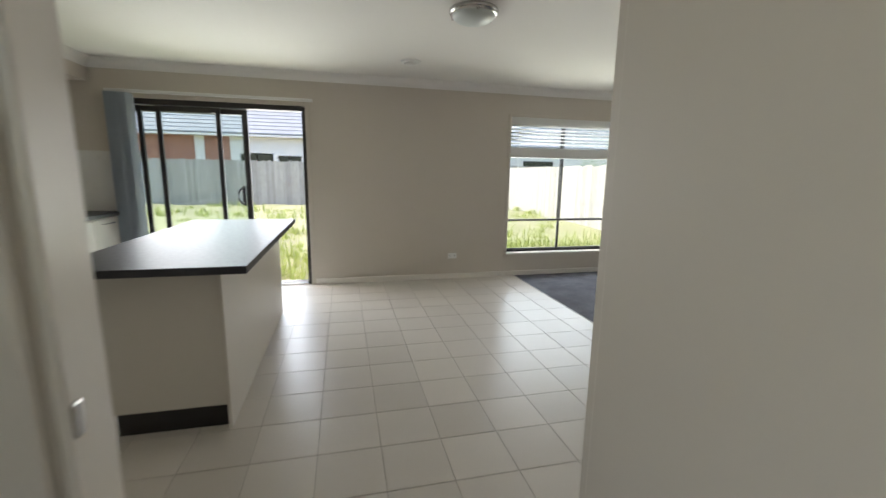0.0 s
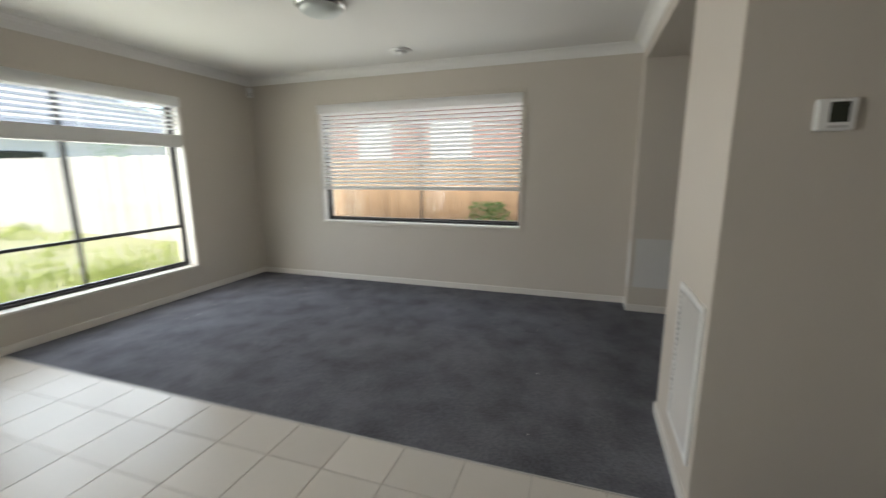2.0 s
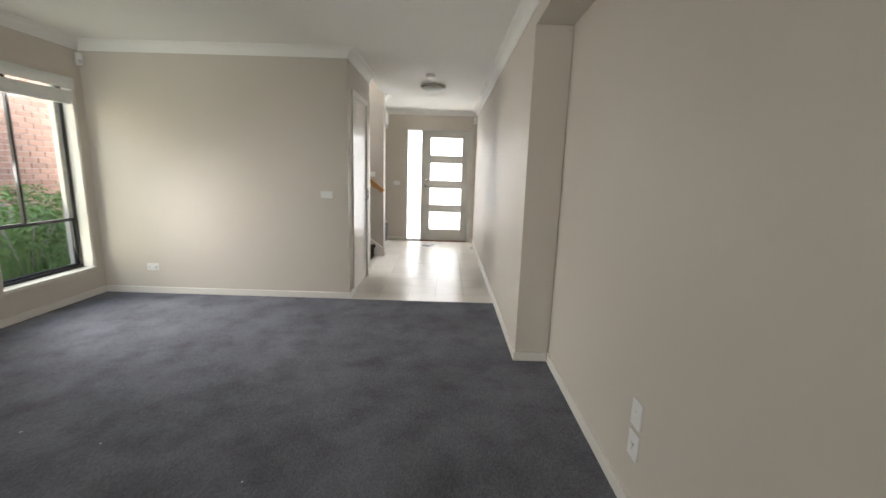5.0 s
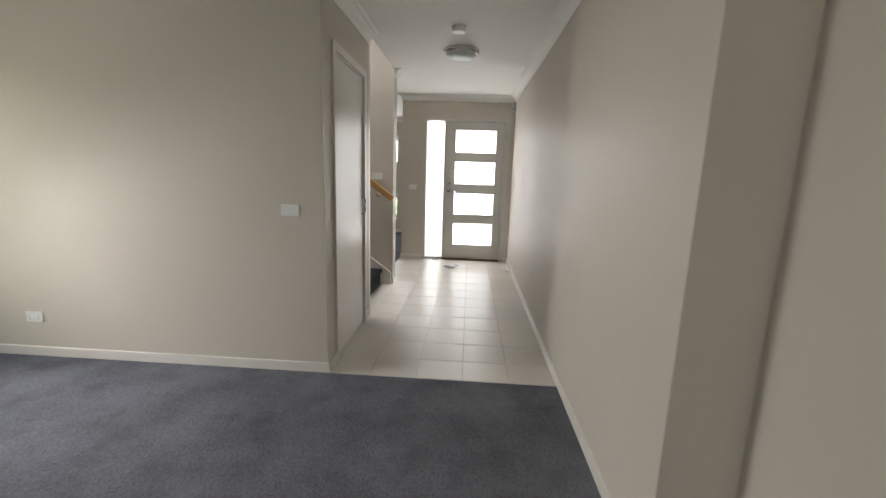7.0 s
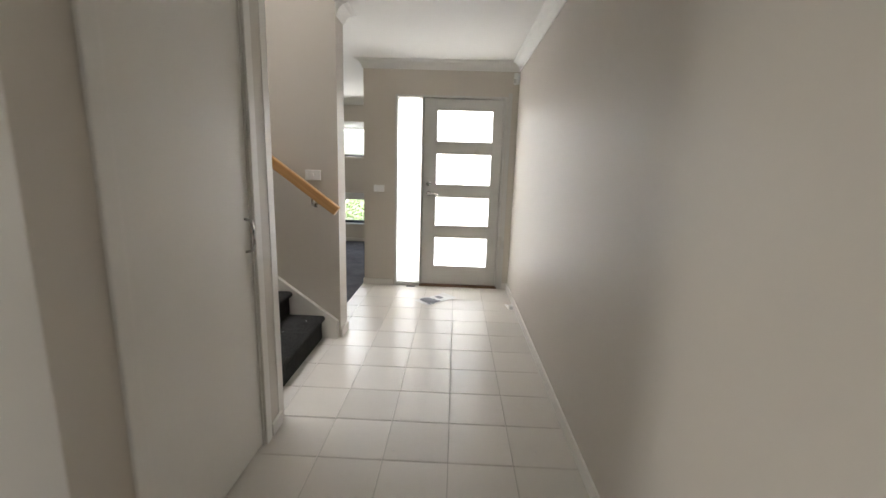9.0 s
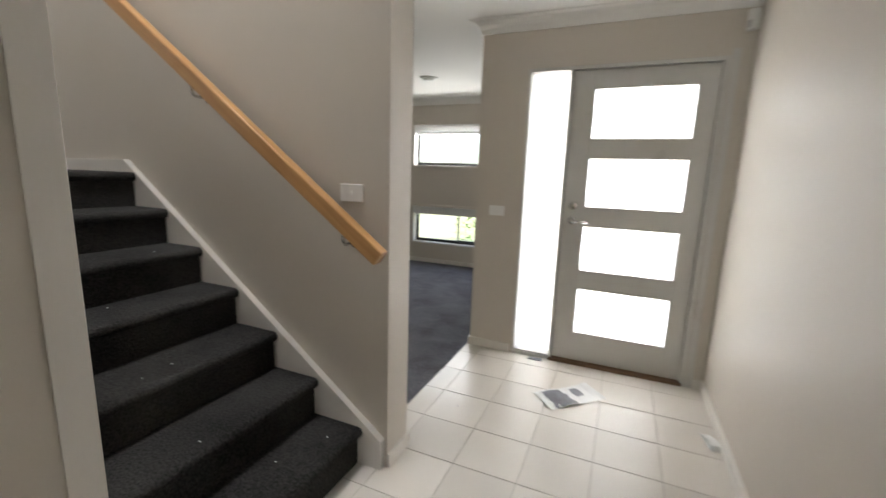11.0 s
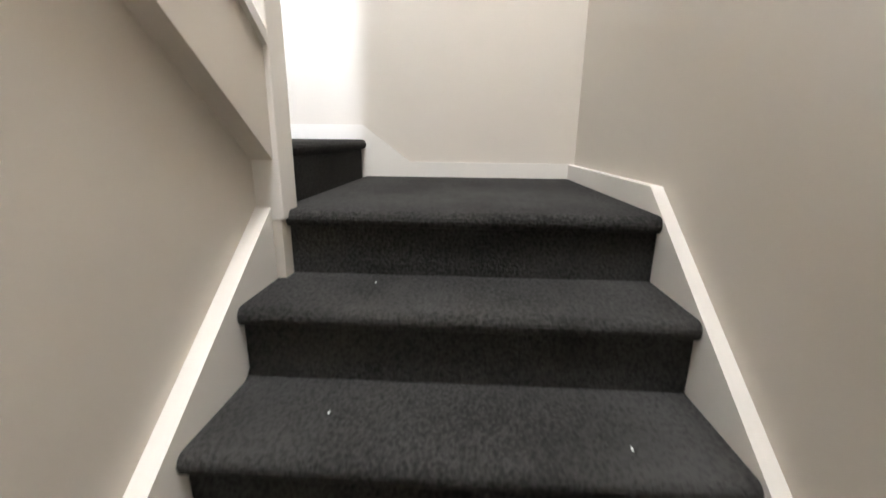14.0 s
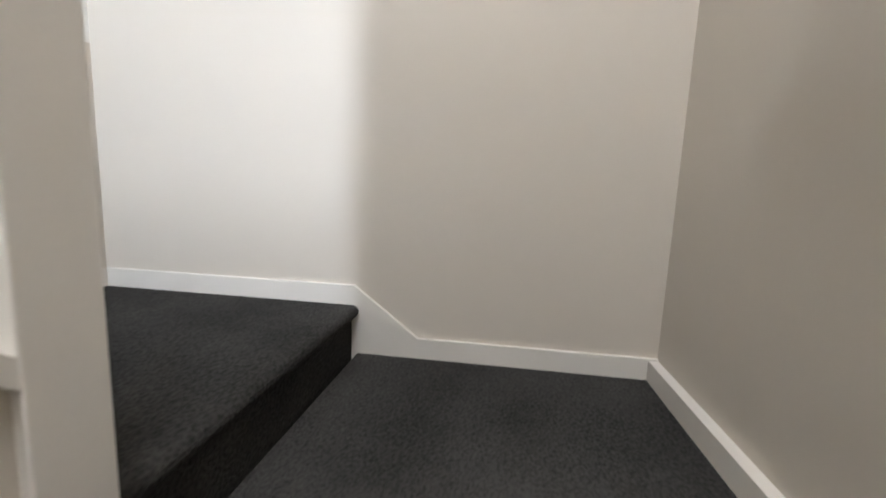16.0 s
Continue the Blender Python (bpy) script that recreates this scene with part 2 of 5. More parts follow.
def clear_glass():
    m, nodes, links, bsdf = shader("clear_window_glass")
    nodes.remove(bsdf)
    clear, gloss, mix, edge = (nodes.new("ShaderNode" + n) for n in ("BsdfTransparent", "BsdfGlossy", "MixShader", "LayerWeight"))
    clear.inputs[0].default_value = (0.93, 0.96, 0.95, 1)
    gloss.inputs["Roughness"].default_value = 0.02
    edge.inputs[0].default_value = 0.5
    steep, gain = nodes.new("ShaderNodeMath"), nodes.new("ShaderNodeMath")
    steep.operation, gain.operation = "POWER", "MULTIPLY_ADD"
    steep.inputs[1].default_value, gain.inputs[1].default_value, gain.inputs[2].default_value = 5.0, 0.9, 0.03
    links.new(edge.outputs["Facing"], steep.inputs[0]), links.new(steep.outputs[0], gain.inputs[0])
    links.new(gain.outputs[0], mix.inputs[0]), links.new(clear.outputs[0], mix.inputs[1]), links.new(gloss.outputs[0], mix.inputs[2])
    links.new(mix.outputs[0], nodes["Material Output"].inputs[0])
    return m


def frosted_glass():
    m, nodes, links, bsdf = shader("frosted_door_glass")
    nodes.remove(bsdf)
    through_light, gloss, mix = (nodes.new("ShaderNode" + n) for n in ("BsdfTranslucent", "BsdfGlossy", "MixShader"))
    through_light.inputs[0].default_value = (0.95, 0.96, 0.96, 1)
    gloss.inputs["Roughness"].default_value = 0.2
    mix.inputs[0].default_value = 0.05
    links.new(through_light.outputs[0], mix.inputs[1]), links.new(gloss.outputs[0], mix.inputs[2])
    links.new(mix.outputs[0], nodes["Material Output"].inputs[0])
    return m


GLASS, FROST = clear_glass(), frosted_glass()


def lit_through(material, share, tint):
    """Lets some light pass through a thin sheet."""
    nodes, links = material.node_tree.nodes, material.node_tree.links
    glow, mix = nodes.new("ShaderNodeBsdfTranslucent"), nodes.new("ShaderNodeMixShader")
    glow.inputs[0].default_value, mix.inputs[0].default_value = (*tint, 1), share
    links.new(nodes["Principled BSDF"].outputs[0], mix.inputs[1]), links.new(glow.outputs[0], mix.inputs[2])
    links.new(mix.outputs[0], nodes["Material Output"].inputs[0])


lit_through(BLIND, 0.4, (0.85, 0.85, 0.84))
lit_through(DRAPE, 0.4, (0.50, 0.56, 0.62))
lit_through(GRASS, 0.35, (0.30, 0.38, 0.08))
lit_through(LEAF, 0.3, (0.14, 0.26, 0.05))

# ---- builders ----
def to_object(name, bm, material, smooth=False):
    mesh = bpy.data.meshes.new(name)
    bmesh.ops.recalc_face_normals(bm, faces=bm.faces)
    if smooth:
        for f in bm.faces:
            f.smooth = True
    bm.to_mesh(mesh)
    bm.free()
    mesh.materials.append(material)
    return new(name, mesh)


def part(name, bm, material, parent, label="", smooth=False):
    ob = to_object(name, bm, material, smooth)
    ob.parent = parent
    if label:
        ob["label"] = label
    return ob


def thing(name, label, category, group="", at=(0, 0, 0), turn=0):
    ob = new(name)
    ob.empty_display_size = 0.1
    ob.matrix_basis = pose(*at, 0, 0, turn)
    return tagged(ob, label, category, group)


def structure(name, bm, material, label="", category="", smooth=False):
    return tagged(to_object(name, bm, material, smooth), label, category, "", "structure")


def add_box(bm, lo, hi, bevel=0.0, segments=2):
    """A box from corner lo to corner hi, with rounded edges, added to bm."""
    made = bmesh.new()
    bmesh.ops.create_cube(made, size=1)
    size, mid = [h - l for l, h in zip(lo, hi)], [(h + l) / 2 for l, h in zip(lo, hi)]
    for v in made.verts:
        v.co = Vector([c * s + m for c, s, m in zip(v.co, size, mid)])
    if bevel:
        bmesh.ops.bevel(made, geom=made.edges[:], offset=min(bevel, min(abs(s) for s in size) * 0.45), segments=segments, affect="EDGES", profile=0.5)
    mesh = bpy.data.meshes.new("scratch")
    made.to_mesh(mesh)
    made.free()
    bm.from_mesh(mesh)
    bpy.data.meshes.remove(mesh)
    return bm


def box(lo, hi, bevel=0.0, segments=2):
    return add_box(bmesh.new(), lo, hi, bevel, segments)


def add_prism(bm, outline, axis, lo, hi):
    """A polygon of (a, b) pairs drawn square to axis and pulled from lo to hi. Pairs are (y, z), (x, z) or (x, y)."""
    def place(a, b, c):
        return {"x": (c, a, b), "y": (a, c, b), "z": (a, b, c)}[axis]
    one, two = [bm.verts.new(place(a, b, lo)) for a, b in outline], [bm.verts.new(place(a, b, hi)) for a, b in outline]
    bm.faces.new(one), bm.faces.new(two[::-1])
    for n in range(len(outline)):
        m = (n + 1) % len(outline)
        bm.faces.new((one[n], two[n], two[m], one[m]))
    return bm


def prism(outline, axis, lo, hi):
    return add_prism(bmesh.new(), outline, axis, lo, hi)


def add_turned(bm, outline, centre=(0, 0, 0), steps=40, axis="z"):
    """A round body from (radius, height) pairs about an upright line, or one along x or y."""
    rings = []
    for r, h in outline:
        ring = []
        for n in range(steps):
            a = 2 * math.pi * n / steps
            p = {"z": (r * math.cos(a), r * math.sin(a), h), "x": (h, r * math.cos(a), r * math.sin(a)), "y": (r * math.cos(a), h, r * math.sin(a))}[axis]
            ring.append(bm.verts.new(Vector(p) + Vector(centre)))
        rings.append(ring)
    for one, two in zip(rings, rings[1:]):
        for n in range(steps):
            m = (n + 1) % steps
            bm.faces.new((one[n], one[m], two[m], two[n]))
    bm.faces.new(rings[0]), bm.faces.new(rings[-1][::-1])
    return bm


def turned(outline, centre=(0, 0, 0), steps=40, axis="z"):
    return add_turned(bmesh.new(), outline, centre, steps, axis)


def add_sweep(bm, line, profile, closed=False):
    """A moulding: (out, up) pairs carried along a line of (x, y) corners, mitred; out is to the left of the way along it."""
    count = len(line)
    rings = []
    for n in range(count):
        here = Vector(line[n])
        before = (here - Vector(line[n - 1])).normalized() if closed or n else None
        after = (Vector(line[(n + 1) % count]) - here).normalized() if closed or n < count - 1 else None
        sides = [Vector((-d.y, d.x)) for d in (before, after) if d is not None]
        side = sum(sides, Vector((0, 0)))
        side = side / max(side.dot(sides[0]), 1e-3)
        rings.append([bm.verts.new((here.x + side.x * o, here.y + side.y * o, u)) for o, u in profile])
    pairs = list(zip(rings, rings[1:])) + ([(rings[-1], rings[0])] if closed else [])
    for one, two in pairs:
        for n in range(len(profile)):
            m = (n + 1) % len(profile)
            bm.faces.new((one[n], one[m], two[m], two[n]))
    if not closed:
        bm.faces.new(rings[0]), bm.faces.new(rings[-1][::-1])
    return bm


def add_tube(bm, points, radius, steps=10):
    """A round bar along a list of points."""
    points = [Vector(p) for p in points]
    rings = []
    for n, p in enumerate(points):
        way = (points[min(n + 1, len(points) - 1)] - points[max(n - 1, 0)]).normalized()
        side = way.cross(Vector((0, 0, 1)))
        side = side.normalized() if side.length > 0.05 else Vector((1, 0, 0))
        other = way.cross(side)
        rings.append([bm.verts.new(p + radius * (math.cos(2 * math.pi * k / steps) * side + math.sin(2 * math.pi * k / steps) * other)) for k in range(steps)])
    for one, two in zip(rings, rings[1:]):
        for k in range(steps):
            m = (k + 1) % steps
            bm.faces.new((one[k], one[m], two[m], two[k]))
    bm.faces.new(rings[0]), bm.faces.new(rings[-1][::-1])
    return bm


def wall_bm(axis, lo, hi, face0, face1, z0, z1, openings=()):
    """A wall along x or y from lo to hi, between two faces, with openings (start, end, sill, head) cut through."""
    bm = bmesh.new()
    def block(a, b, c, d):
        if b - a > 1e-4 and d - c > 1e-4:
            add_box(bm, *(((a, face0, c), (b, face1, d)) if axis == "x" else ((face0, a, c), (face1, b, d))))
    at = lo
    for a, b, c, d in sorted(openings):
        block(at, a, z0, z1), block(a, b, z0, c), block(a, b, d, z1)
        at = b
    block(at, hi, z0, z1)
    return bm

# ---- the shell of the house ----
CEIL = 2.42
BACK, EAST, WEST = 5.277, 5.218, -2.55
LIVING_S, HALL_E, HALL_W, FRONT = -4.214, 2.70, 1.206, -7.982
STAIR_N, STAIR_S, STAIR_E = -5.335, -6.445, 5.388
UPPER, TOP = 2.70, 5.10

structure("wall_back", wall_bm("x", WEST - 0.24, EAST + 0.24, BACK, BACK + 0.24, -0.15, 2.6, [(-1.96, -0.08, -0.15, 2.065), (2.405, 4.225, 0.292, 2.062)]), PAINT, "greige painted wall with a sliding door and a tall window", "wall")
structure("wall_east", wall_bm("y", -4.288, BACK, EAST, EAST + 0.24, -0.15, 2.6, [(1.920, 4.312, 0.703, 2.063), (-4.102, -3.230, 0.268, 2.065)]), PAINT, "greige painted wall with two windows", "wall")
structure("wall_west", wall_bm("y", 0.70, BACK, WEST - 0.24, WEST, -0.15, 2.6), PAINT, "greige painted kitchen wall", "wall")
structure("wall_kitchen", wall_bm("x", WEST, 0.753, 0.70, 0.81, 0, CEIL, [(-0.04, 0.753, 0, 2.06)]), PAINT, "greige painted wall with a doorway", "wall")
structure("wall_passage", wall_bm("y", -2.895, 0.81, 0.753, 0.97, 0, CEIL), PAINT, "greige painted wall beside the living room", "wall")
# this wall's window is out of view, added to let light into the passage
structure("wall_passage_west", wall_bm("y", -1.5, 0.70, -0.60, -0.50, 0, CEIL, [(-1.2, 0.1, 0.95, 2.06)]), PAINT, "greige painted passage wall with an added window opening", "wall")
added_window = thing("added_passage_window", "unseen charcoal framed passage window, added to light the doorway", "window")
added_window["kind"] = "structure"
bm = box((-0.58, -1.2, 0.95), (-0.53, -1.15, 2.06))
add_box(bm, (-0.58, 0.05, 0.95), (-0.53, 0.1, 2.06)), add_box(bm, (-0.58, -1.15, 0.95), (-0.53, 0.05, 1.0)), add_box(bm, (-0.58, -1.15, 2.01), (-0.53, 0.05, 2.06))
part("window_frame", bm, FRAME, added_window)
pane = part("pane", box((-0.558, -1.15, 1.0), (-0.552, 0.05, 2.01)), GLASS, added_window)
pane.visible_shadow = False
structure("wall_passage_south", wall_bm("x", -0.60, 0.753, -1.6, -1.5, 0, CEIL), PAINT, "greige painted passage end wall", "wall")
structure("wall_hall_west", wall_bm("y", FRONT, -2.895, 0.97, HALL_W, 0, CEIL), PAINT, "long greige painted hallway wall", "wall")
structure("wall_living_south", wall_bm("x", HALL_E, STAIR_E, -4.30, LIVING_S, 0, CEIL + 0.004), PAINT, "greige painted living room wall", "wall")
structure("wall_hall_east", wall_bm("y", STAIR_N, -4.30, HALL_E, HALL_E + 0.09, 0, CEIL, [(-5.152, -4.445, 0, 2.04)]), PAINT, "greige painted wall with a cupboard door", "wall")
structure("wall_front", wall_bm("x", 0.97, 2.84, FRONT - 0.24, FRONT, -0.15, 2.6, [(1.315, 2.50, -0.15, 2.085)]), PAINT, "greige painted entry wall around the front door", "wall")
structure("wall_stair_south", wall_bm("x", 2.69, STAIR_E, -6.63, STAIR_S, 0, TOP), PAINT, "tall greige painted stairwell wall", "wall")
structure("wall_stair_east", wall_bm("y", -6.63, -4.21, STAIR_E, EAST + 0.24, -0.15, TOP), PAINT, "tall greige painted stairwell wall at the landing", "wall")
structure("wall_study_west", wall_bm("y", -10.65, FRONT - 0.24, 2.60, 2.84, -0.15, 2.6), PAINT, "greige painted front room wall", "wall")
bm = wall_bm("x", 2.60, 6.24, -10.89, -10.65, -0.15, 0.30)
for piece in (wall_bm("x", 2.60, 6.24, -10.89, -10.65, 0.30, 0.86, [(3.35, 4.78, 0.30, 0.86)]), wall_bm("x", 2.60, 6.24, -10.89, -10.65, 0.86, 1.46), wall_bm("x", 2.60, 6.24, -10.89, -10.65, 1.46, 2.06, [(3.35, 4.78, 1.46, 2.06)]), wall_bm("x", 2.60, 6.24, -10.89, -10.65, 2.06, 2.6)):
    scratch = bpy.data.meshes.new("scratch")
    piece.to_mesh(scratch), piece.free()
    bm.from_mesh(scratch)
    bpy.data.meshes.remove(scratch)
structure("wall_study_south", bm, PAINT, "greige painted front room wall with two low wide windows", "wall")
structure("wall_study_east", wall_bm("y", -10.65, -6.63, 6.0, 6.24, -0.15, 2.6), PAINT, "greige painted front room wall", "wall")
structure("wall_study_north", wall_bm("x", STAIR_E, 6.0, -6.63, -6.56, 0, CEIL), PAINT, "greige painted front room wall", "wall")
structure("column", box((2.49, 0.300, 0), (3.22, 0.865, CEIL)), PAINT, "square greige painted column between two rooms", "column")
structure("wall_nib", box((4.99, 0.300, 0), (EAST, 0.865, 2.23)), PAINT, "short greige wall nib under a beam", "wall")
structure("beam", box((3.22, 0.300, 2.23), (EAST, 0.865, CEIL)), PAINT, "boxed plaster beam between column and wall", "beam")
structure("bulkhead", box((0.97, -2.895, 2.234), (HALL_W - 0.002, 0.81, CEIL)), PAINT, "boxed plaster bulkhead along the wall", "bulkhead")
structure("bulkhead_kitchen", box((WEST, 0.81, 2.20), (-2.15, BACK, CEIL)), PAINT, "boxed plaster bulkhead above the kitchen bench", "bulkhead")

# upper level round the stairwell
structure("wall_upper_north", wall_bm("x", 0.5, STAIR_E, -4.30, LIVING_S, 2.424, TOP), CEILING, "white painted upper stairwell wall", "wall")
structure("wall_upper_south", wall_bm("x", 0.5, 2.69, -6.63, STAIR_S, 2.50, TOP), CEILING, "white painted upper stairwell wall", "wall")
structure("wall_upper_west", wall_bm("y", -6.63, LIVING_S, 0.26, 0.5, 2.50, TOP, [(-5.38, -4.45, 3.30, 4.80)]), CEILING, "upper landing wall with a window", "wall")
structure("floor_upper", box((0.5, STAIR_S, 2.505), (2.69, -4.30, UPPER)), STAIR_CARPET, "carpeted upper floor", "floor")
# ceiling left open for an unseen roof window, added to light the stairs
bm = box((0.26, -6.63, TOP), (2.8, LIVING_S, TOP + 0.1))
add_box(bm, (3.7, -6.63, TOP), (STAIR_E + 0.24, LIVING_S, TOP + 0.1)), add_box(bm, (2.8, -6.63, TOP), (3.7, -6.30, TOP + 0.1)), add_box(bm, (2.8, -5.50, TOP), (3.7, LIVING_S, TOP + 0.1))
structure("ceiling_upper", bm, CEILING, "flat white ceiling above the stairwell", "ceiling")
added_skylight = thing("added_roof_window", "unseen charcoal framed roof window, added to light the stairs", "window")
added_skylight["kind"] = "structure"
bm = box((2.8, -6.30, TOP + 0.1), (2.85, -5.50, TOP + 0.15))
add_box(bm, (3.65, -6.30, TOP + 0.1), (3.7, -5.50, TOP + 0.15)), add_box(bm, (2.85, -6.30, TOP + 0.1), (3.65, -6.25, TOP + 0.15)), add_box(bm, (2.85, -5.55, TOP + 0.1), (3.65, -5.50, TOP + 0.15))
part("window_frame", bm, FRAME, added_skylight)
part("pane", box((2.85, -6.25, TOP + 0.12), (3.65, -5.55, TOP + 0.126)), FROST, added_skylight, "frosted glass")

bm = box((WEST - 0.24, LIVING_S - 0.001, CEIL), (EAST + 0.24, BACK + 0.24, CEIL + 0.08))
add_box(bm, (0.73, -8.25, CEIL), (HALL_E, LIVING_S - 0.001, CEIL + 0.08))
add_box(bm, (HALL_E, -10.89, CEIL), (6.24, -6.63, CEIL + 0.08))
structure("ceiling", bm, CEILING, "flat matt white plaster ceiling", "ceiling")

# floors
structure("floor_slab", box((WEST - 0.24, -10.89, -0.30), (6.24, BACK + 0.24, -0.02)), CONCRETE, "bare concrete slab", "floor")
floor_kitchen = structure("floor_kitchen", box((WEST, 0.70, -0.02), (2.540, BACK, -0.004)), GROUT, "cream tiled kitchen floor with grey grout", "floor")
floor_hall = structure("floor_hall", box((HALL_W, FRONT, -0.02), (2.86, -4.20, -0.004)), GROUT, "cream tiled hallway floor with grey grout", "floor")
structure("floor_passage", box((-0.50, -1.5, -0.02), (0.753, 0.70, -0.001)), TILE, "cream tiled passage floor", "floor")
bm = box((2.540, 0.81, -0.02), (EAST, BACK, 0.003))
add_box(bm, (0.97, -4.20, -0.02), (EAST, 0.81, 0.003))
structure("carpet_living", bm, CARPET, "charcoal cut-pile carpet with footmarks", "carpet")
structure("carpet_study", box((2.86, -10.65, -0.02), (6.0, -6.63, 0.003)), CARPET, "charcoal cut-pile carpet", "carpet")
structure("cupboard_floor", box((HALL_E, STAIR_N, -0.02), (STAIR_E, -4.30, -0.004)), CONCRETE, "bare floor inside the cupboard", "floor")
bm = box((2.533, 0.81, -0.01), (2.540, BACK, 0.004))
add_box(bm, (0.97, 0.81, -0.01), (2.533, 0.817, 0.004))
add_box(bm, (HALL_W, -4.203, -0.01), (HALL_E, -4.197, 0.0045))
structure("carpet_trim", bm, RAIL_GREY, "thin dull strip between carpet and tiles", "trim")

# cornice and skirting
COVE = [(0, 2.333), (0.008, 2.333), (0.012, 2.343), (0.020, 2.366), (0.034, 2.388), (0.054, 2.404), (0.078, 2.411), (0.086, 2.4185), (0.086, 2.4195), (0, 2.4195)]
structure("cornice", add_sweep(bmesh.new(), [(2.70, STAIR_N), (2.70, LIVING_S), (EAST, LIVING_S), (EAST, 0.300), (2.49, 0.300), (2.49, 0.865), (EAST, 0.865), (EAST, BACK), (-2.15, BACK), (-2.15, 0.81), (1.205, 0.81), (1.205, FRONT), (2.84, FRONT), (2.84, -10.65), (6.0, -10.65), (6.0, -6.63), (2.69, -6.63), (2.69, STAIR_S)], COVE), CEILING, "white coved plaster cornice", "cornice")
SKIRT = [(0, 0.0), (0.012, 0.0), (0.012, 0.060), (0.009, 0.066), (0, 0.066)]
bm = bmesh.new()
for run in ([(HALL_E, -4.39), (HALL_E, LIVING_S), (EAST, LIVING_S), (EAST, 0.300), (4.99, 0.300), (4.99, 0.865), (EAST, 0.865), (EAST, BACK), (-0.03, BACK)],
            [(0.76, 0.81), (0.97, 0.81), (0.97, -2.895), (HALL_W, -2.895), (HALL_W, FRONT), (1.269, FRONT)],
            [(2.515, FRONT), (2.84, FRONT), (2.84, -10.65), (6.0, -10.65), (6.0, -6.63), (2.69, -6.63), (2.69, STAIR_S)],
            [(HALL_E, STAIR_N), (HALL_E, -5.22)]):
    add_sweep(bm, run, SKIRT)
add_sweep(bm, [(3.22, 0.865), (3.22, 0.300), (2.49, 0.300), (2.49, 0.865)], SKIRT, True)
structure("baseboard", bm, TRIM, "low cream painted skirting board", "baseboard")


# ---- windows ----
def placed(axis, face, out):
    """A box maker for a wall: a along the wall, d outwards from its inner face, z up."""
    def make(bm, a0, a1, d0, d1, z0, z1, bevel=0.0):
        p, q = sorted((face + out * d0, face + out * d1))
        lo, hi = ((a0, p, z0), (a1, q, z1)) if axis == "x" else ((p, a0, z0), (q, a1, z1))
        return add_box(bm, lo, hi, bevel)
    return make


def window(name, axis, face, out, a0, a1, z0, z1, cells, label, beading=0.035):
    """A window: lining, sill, casing, metal frame, bars and panes. cells: (a start, a end, z start, z end) of each glazed part."""
    make = placed(axis, face, out)
    top = thing(name, label, "window")
    top["kind"] = "structure"
    bm = bmesh.new()
    make(bm, a0, a0 + 0.012, 0.0, 0.12, z0, z1), make(bm, a1 - 0.012, a1, 0.0, 0.12, z0, z1), make(bm, a0 + 0.012, a1 - 0.012, 0.0, 0.12, z1 - 0.012, z1)
    part("lining", bm, TRIM, top, "white painted window lining")
    bm = bmesh.new()
    make(bm, a0 - 0.004, a1 + 0.004, -0.012, 0.12, z0 - 0.002, z0 + 0.018, 0.004)
    part("sill", bm, TRIM, top, "white painted sill")
    bm = bmesh.new()
    w = beading
    make(bm, a0 - w, a0, -0.010, 0.0, z0 - w, z1 + w, 0.003), make(bm, a1, a1 + w, -0.010, 0.0, z0 - w, z1 + w, 0.003)
    make(bm, a0, a1, -0.010, 0.0, z1, z1 + w, 0.003), make(bm, a0, a1, -0.010, 0.0, z0 - w, z0 - 0.004, 0.003)
    part("casing", bm, PAINT, top)
    bm = bmesh.new()
    make(bm, a0 + 0.012, a0 + 0.030, 0.10, 0.17, z0 + 0.018, z1 - 0.012, 0.003), make(bm, a1 - 0.030, a1 - 0.012, 0.10, 0.17, z0 + 0.018, z1 - 0.012, 0.003)
    make(bm, a0 + 0.030, a1 - 0.030, 0.10, 0.17, z1 - 0.032, z1 - 0.012, 0.003), make(bm, a0 + 0.030, a1 - 0.030, 0.10, 0.17, z0 + 0.018, z0 + 0.042, 0.003)
    part("window_frame", bm, FRAME, top, "charcoal aluminium frame")
    for b0, b1, y0, y1, deep in cells:
        bm = bmesh.new()
        make(bm, b0, b0 + 0.016, deep, deep + 0.03, y0, y1, 0.003), make(bm, b1 - 0.016, b1, deep, deep + 0.03, y0, y1, 0.003)
        make(bm, b0 + 0.016, b1 - 0.016, deep, deep + 0.03, y1 - 0.016, y1, 0.003), make(bm, b0 + 0.016, b1 - 0.016, deep, deep + 0.03, y0, y0 + 0.018, 0.003)
        sash = part("sash", bm, FRAME, top, "charcoal aluminium sash")
        bm = bmesh.new()
        make(bm, b0 + 0.0165, b1 - 0.0165, deep + 0.012, deep + 0.018, y0 + 0.0185, y1 - 0.0165)
        pane = part("pane", bm, GLASS, sash, "clear glass")
        pane.visible_shadow = False
    return top


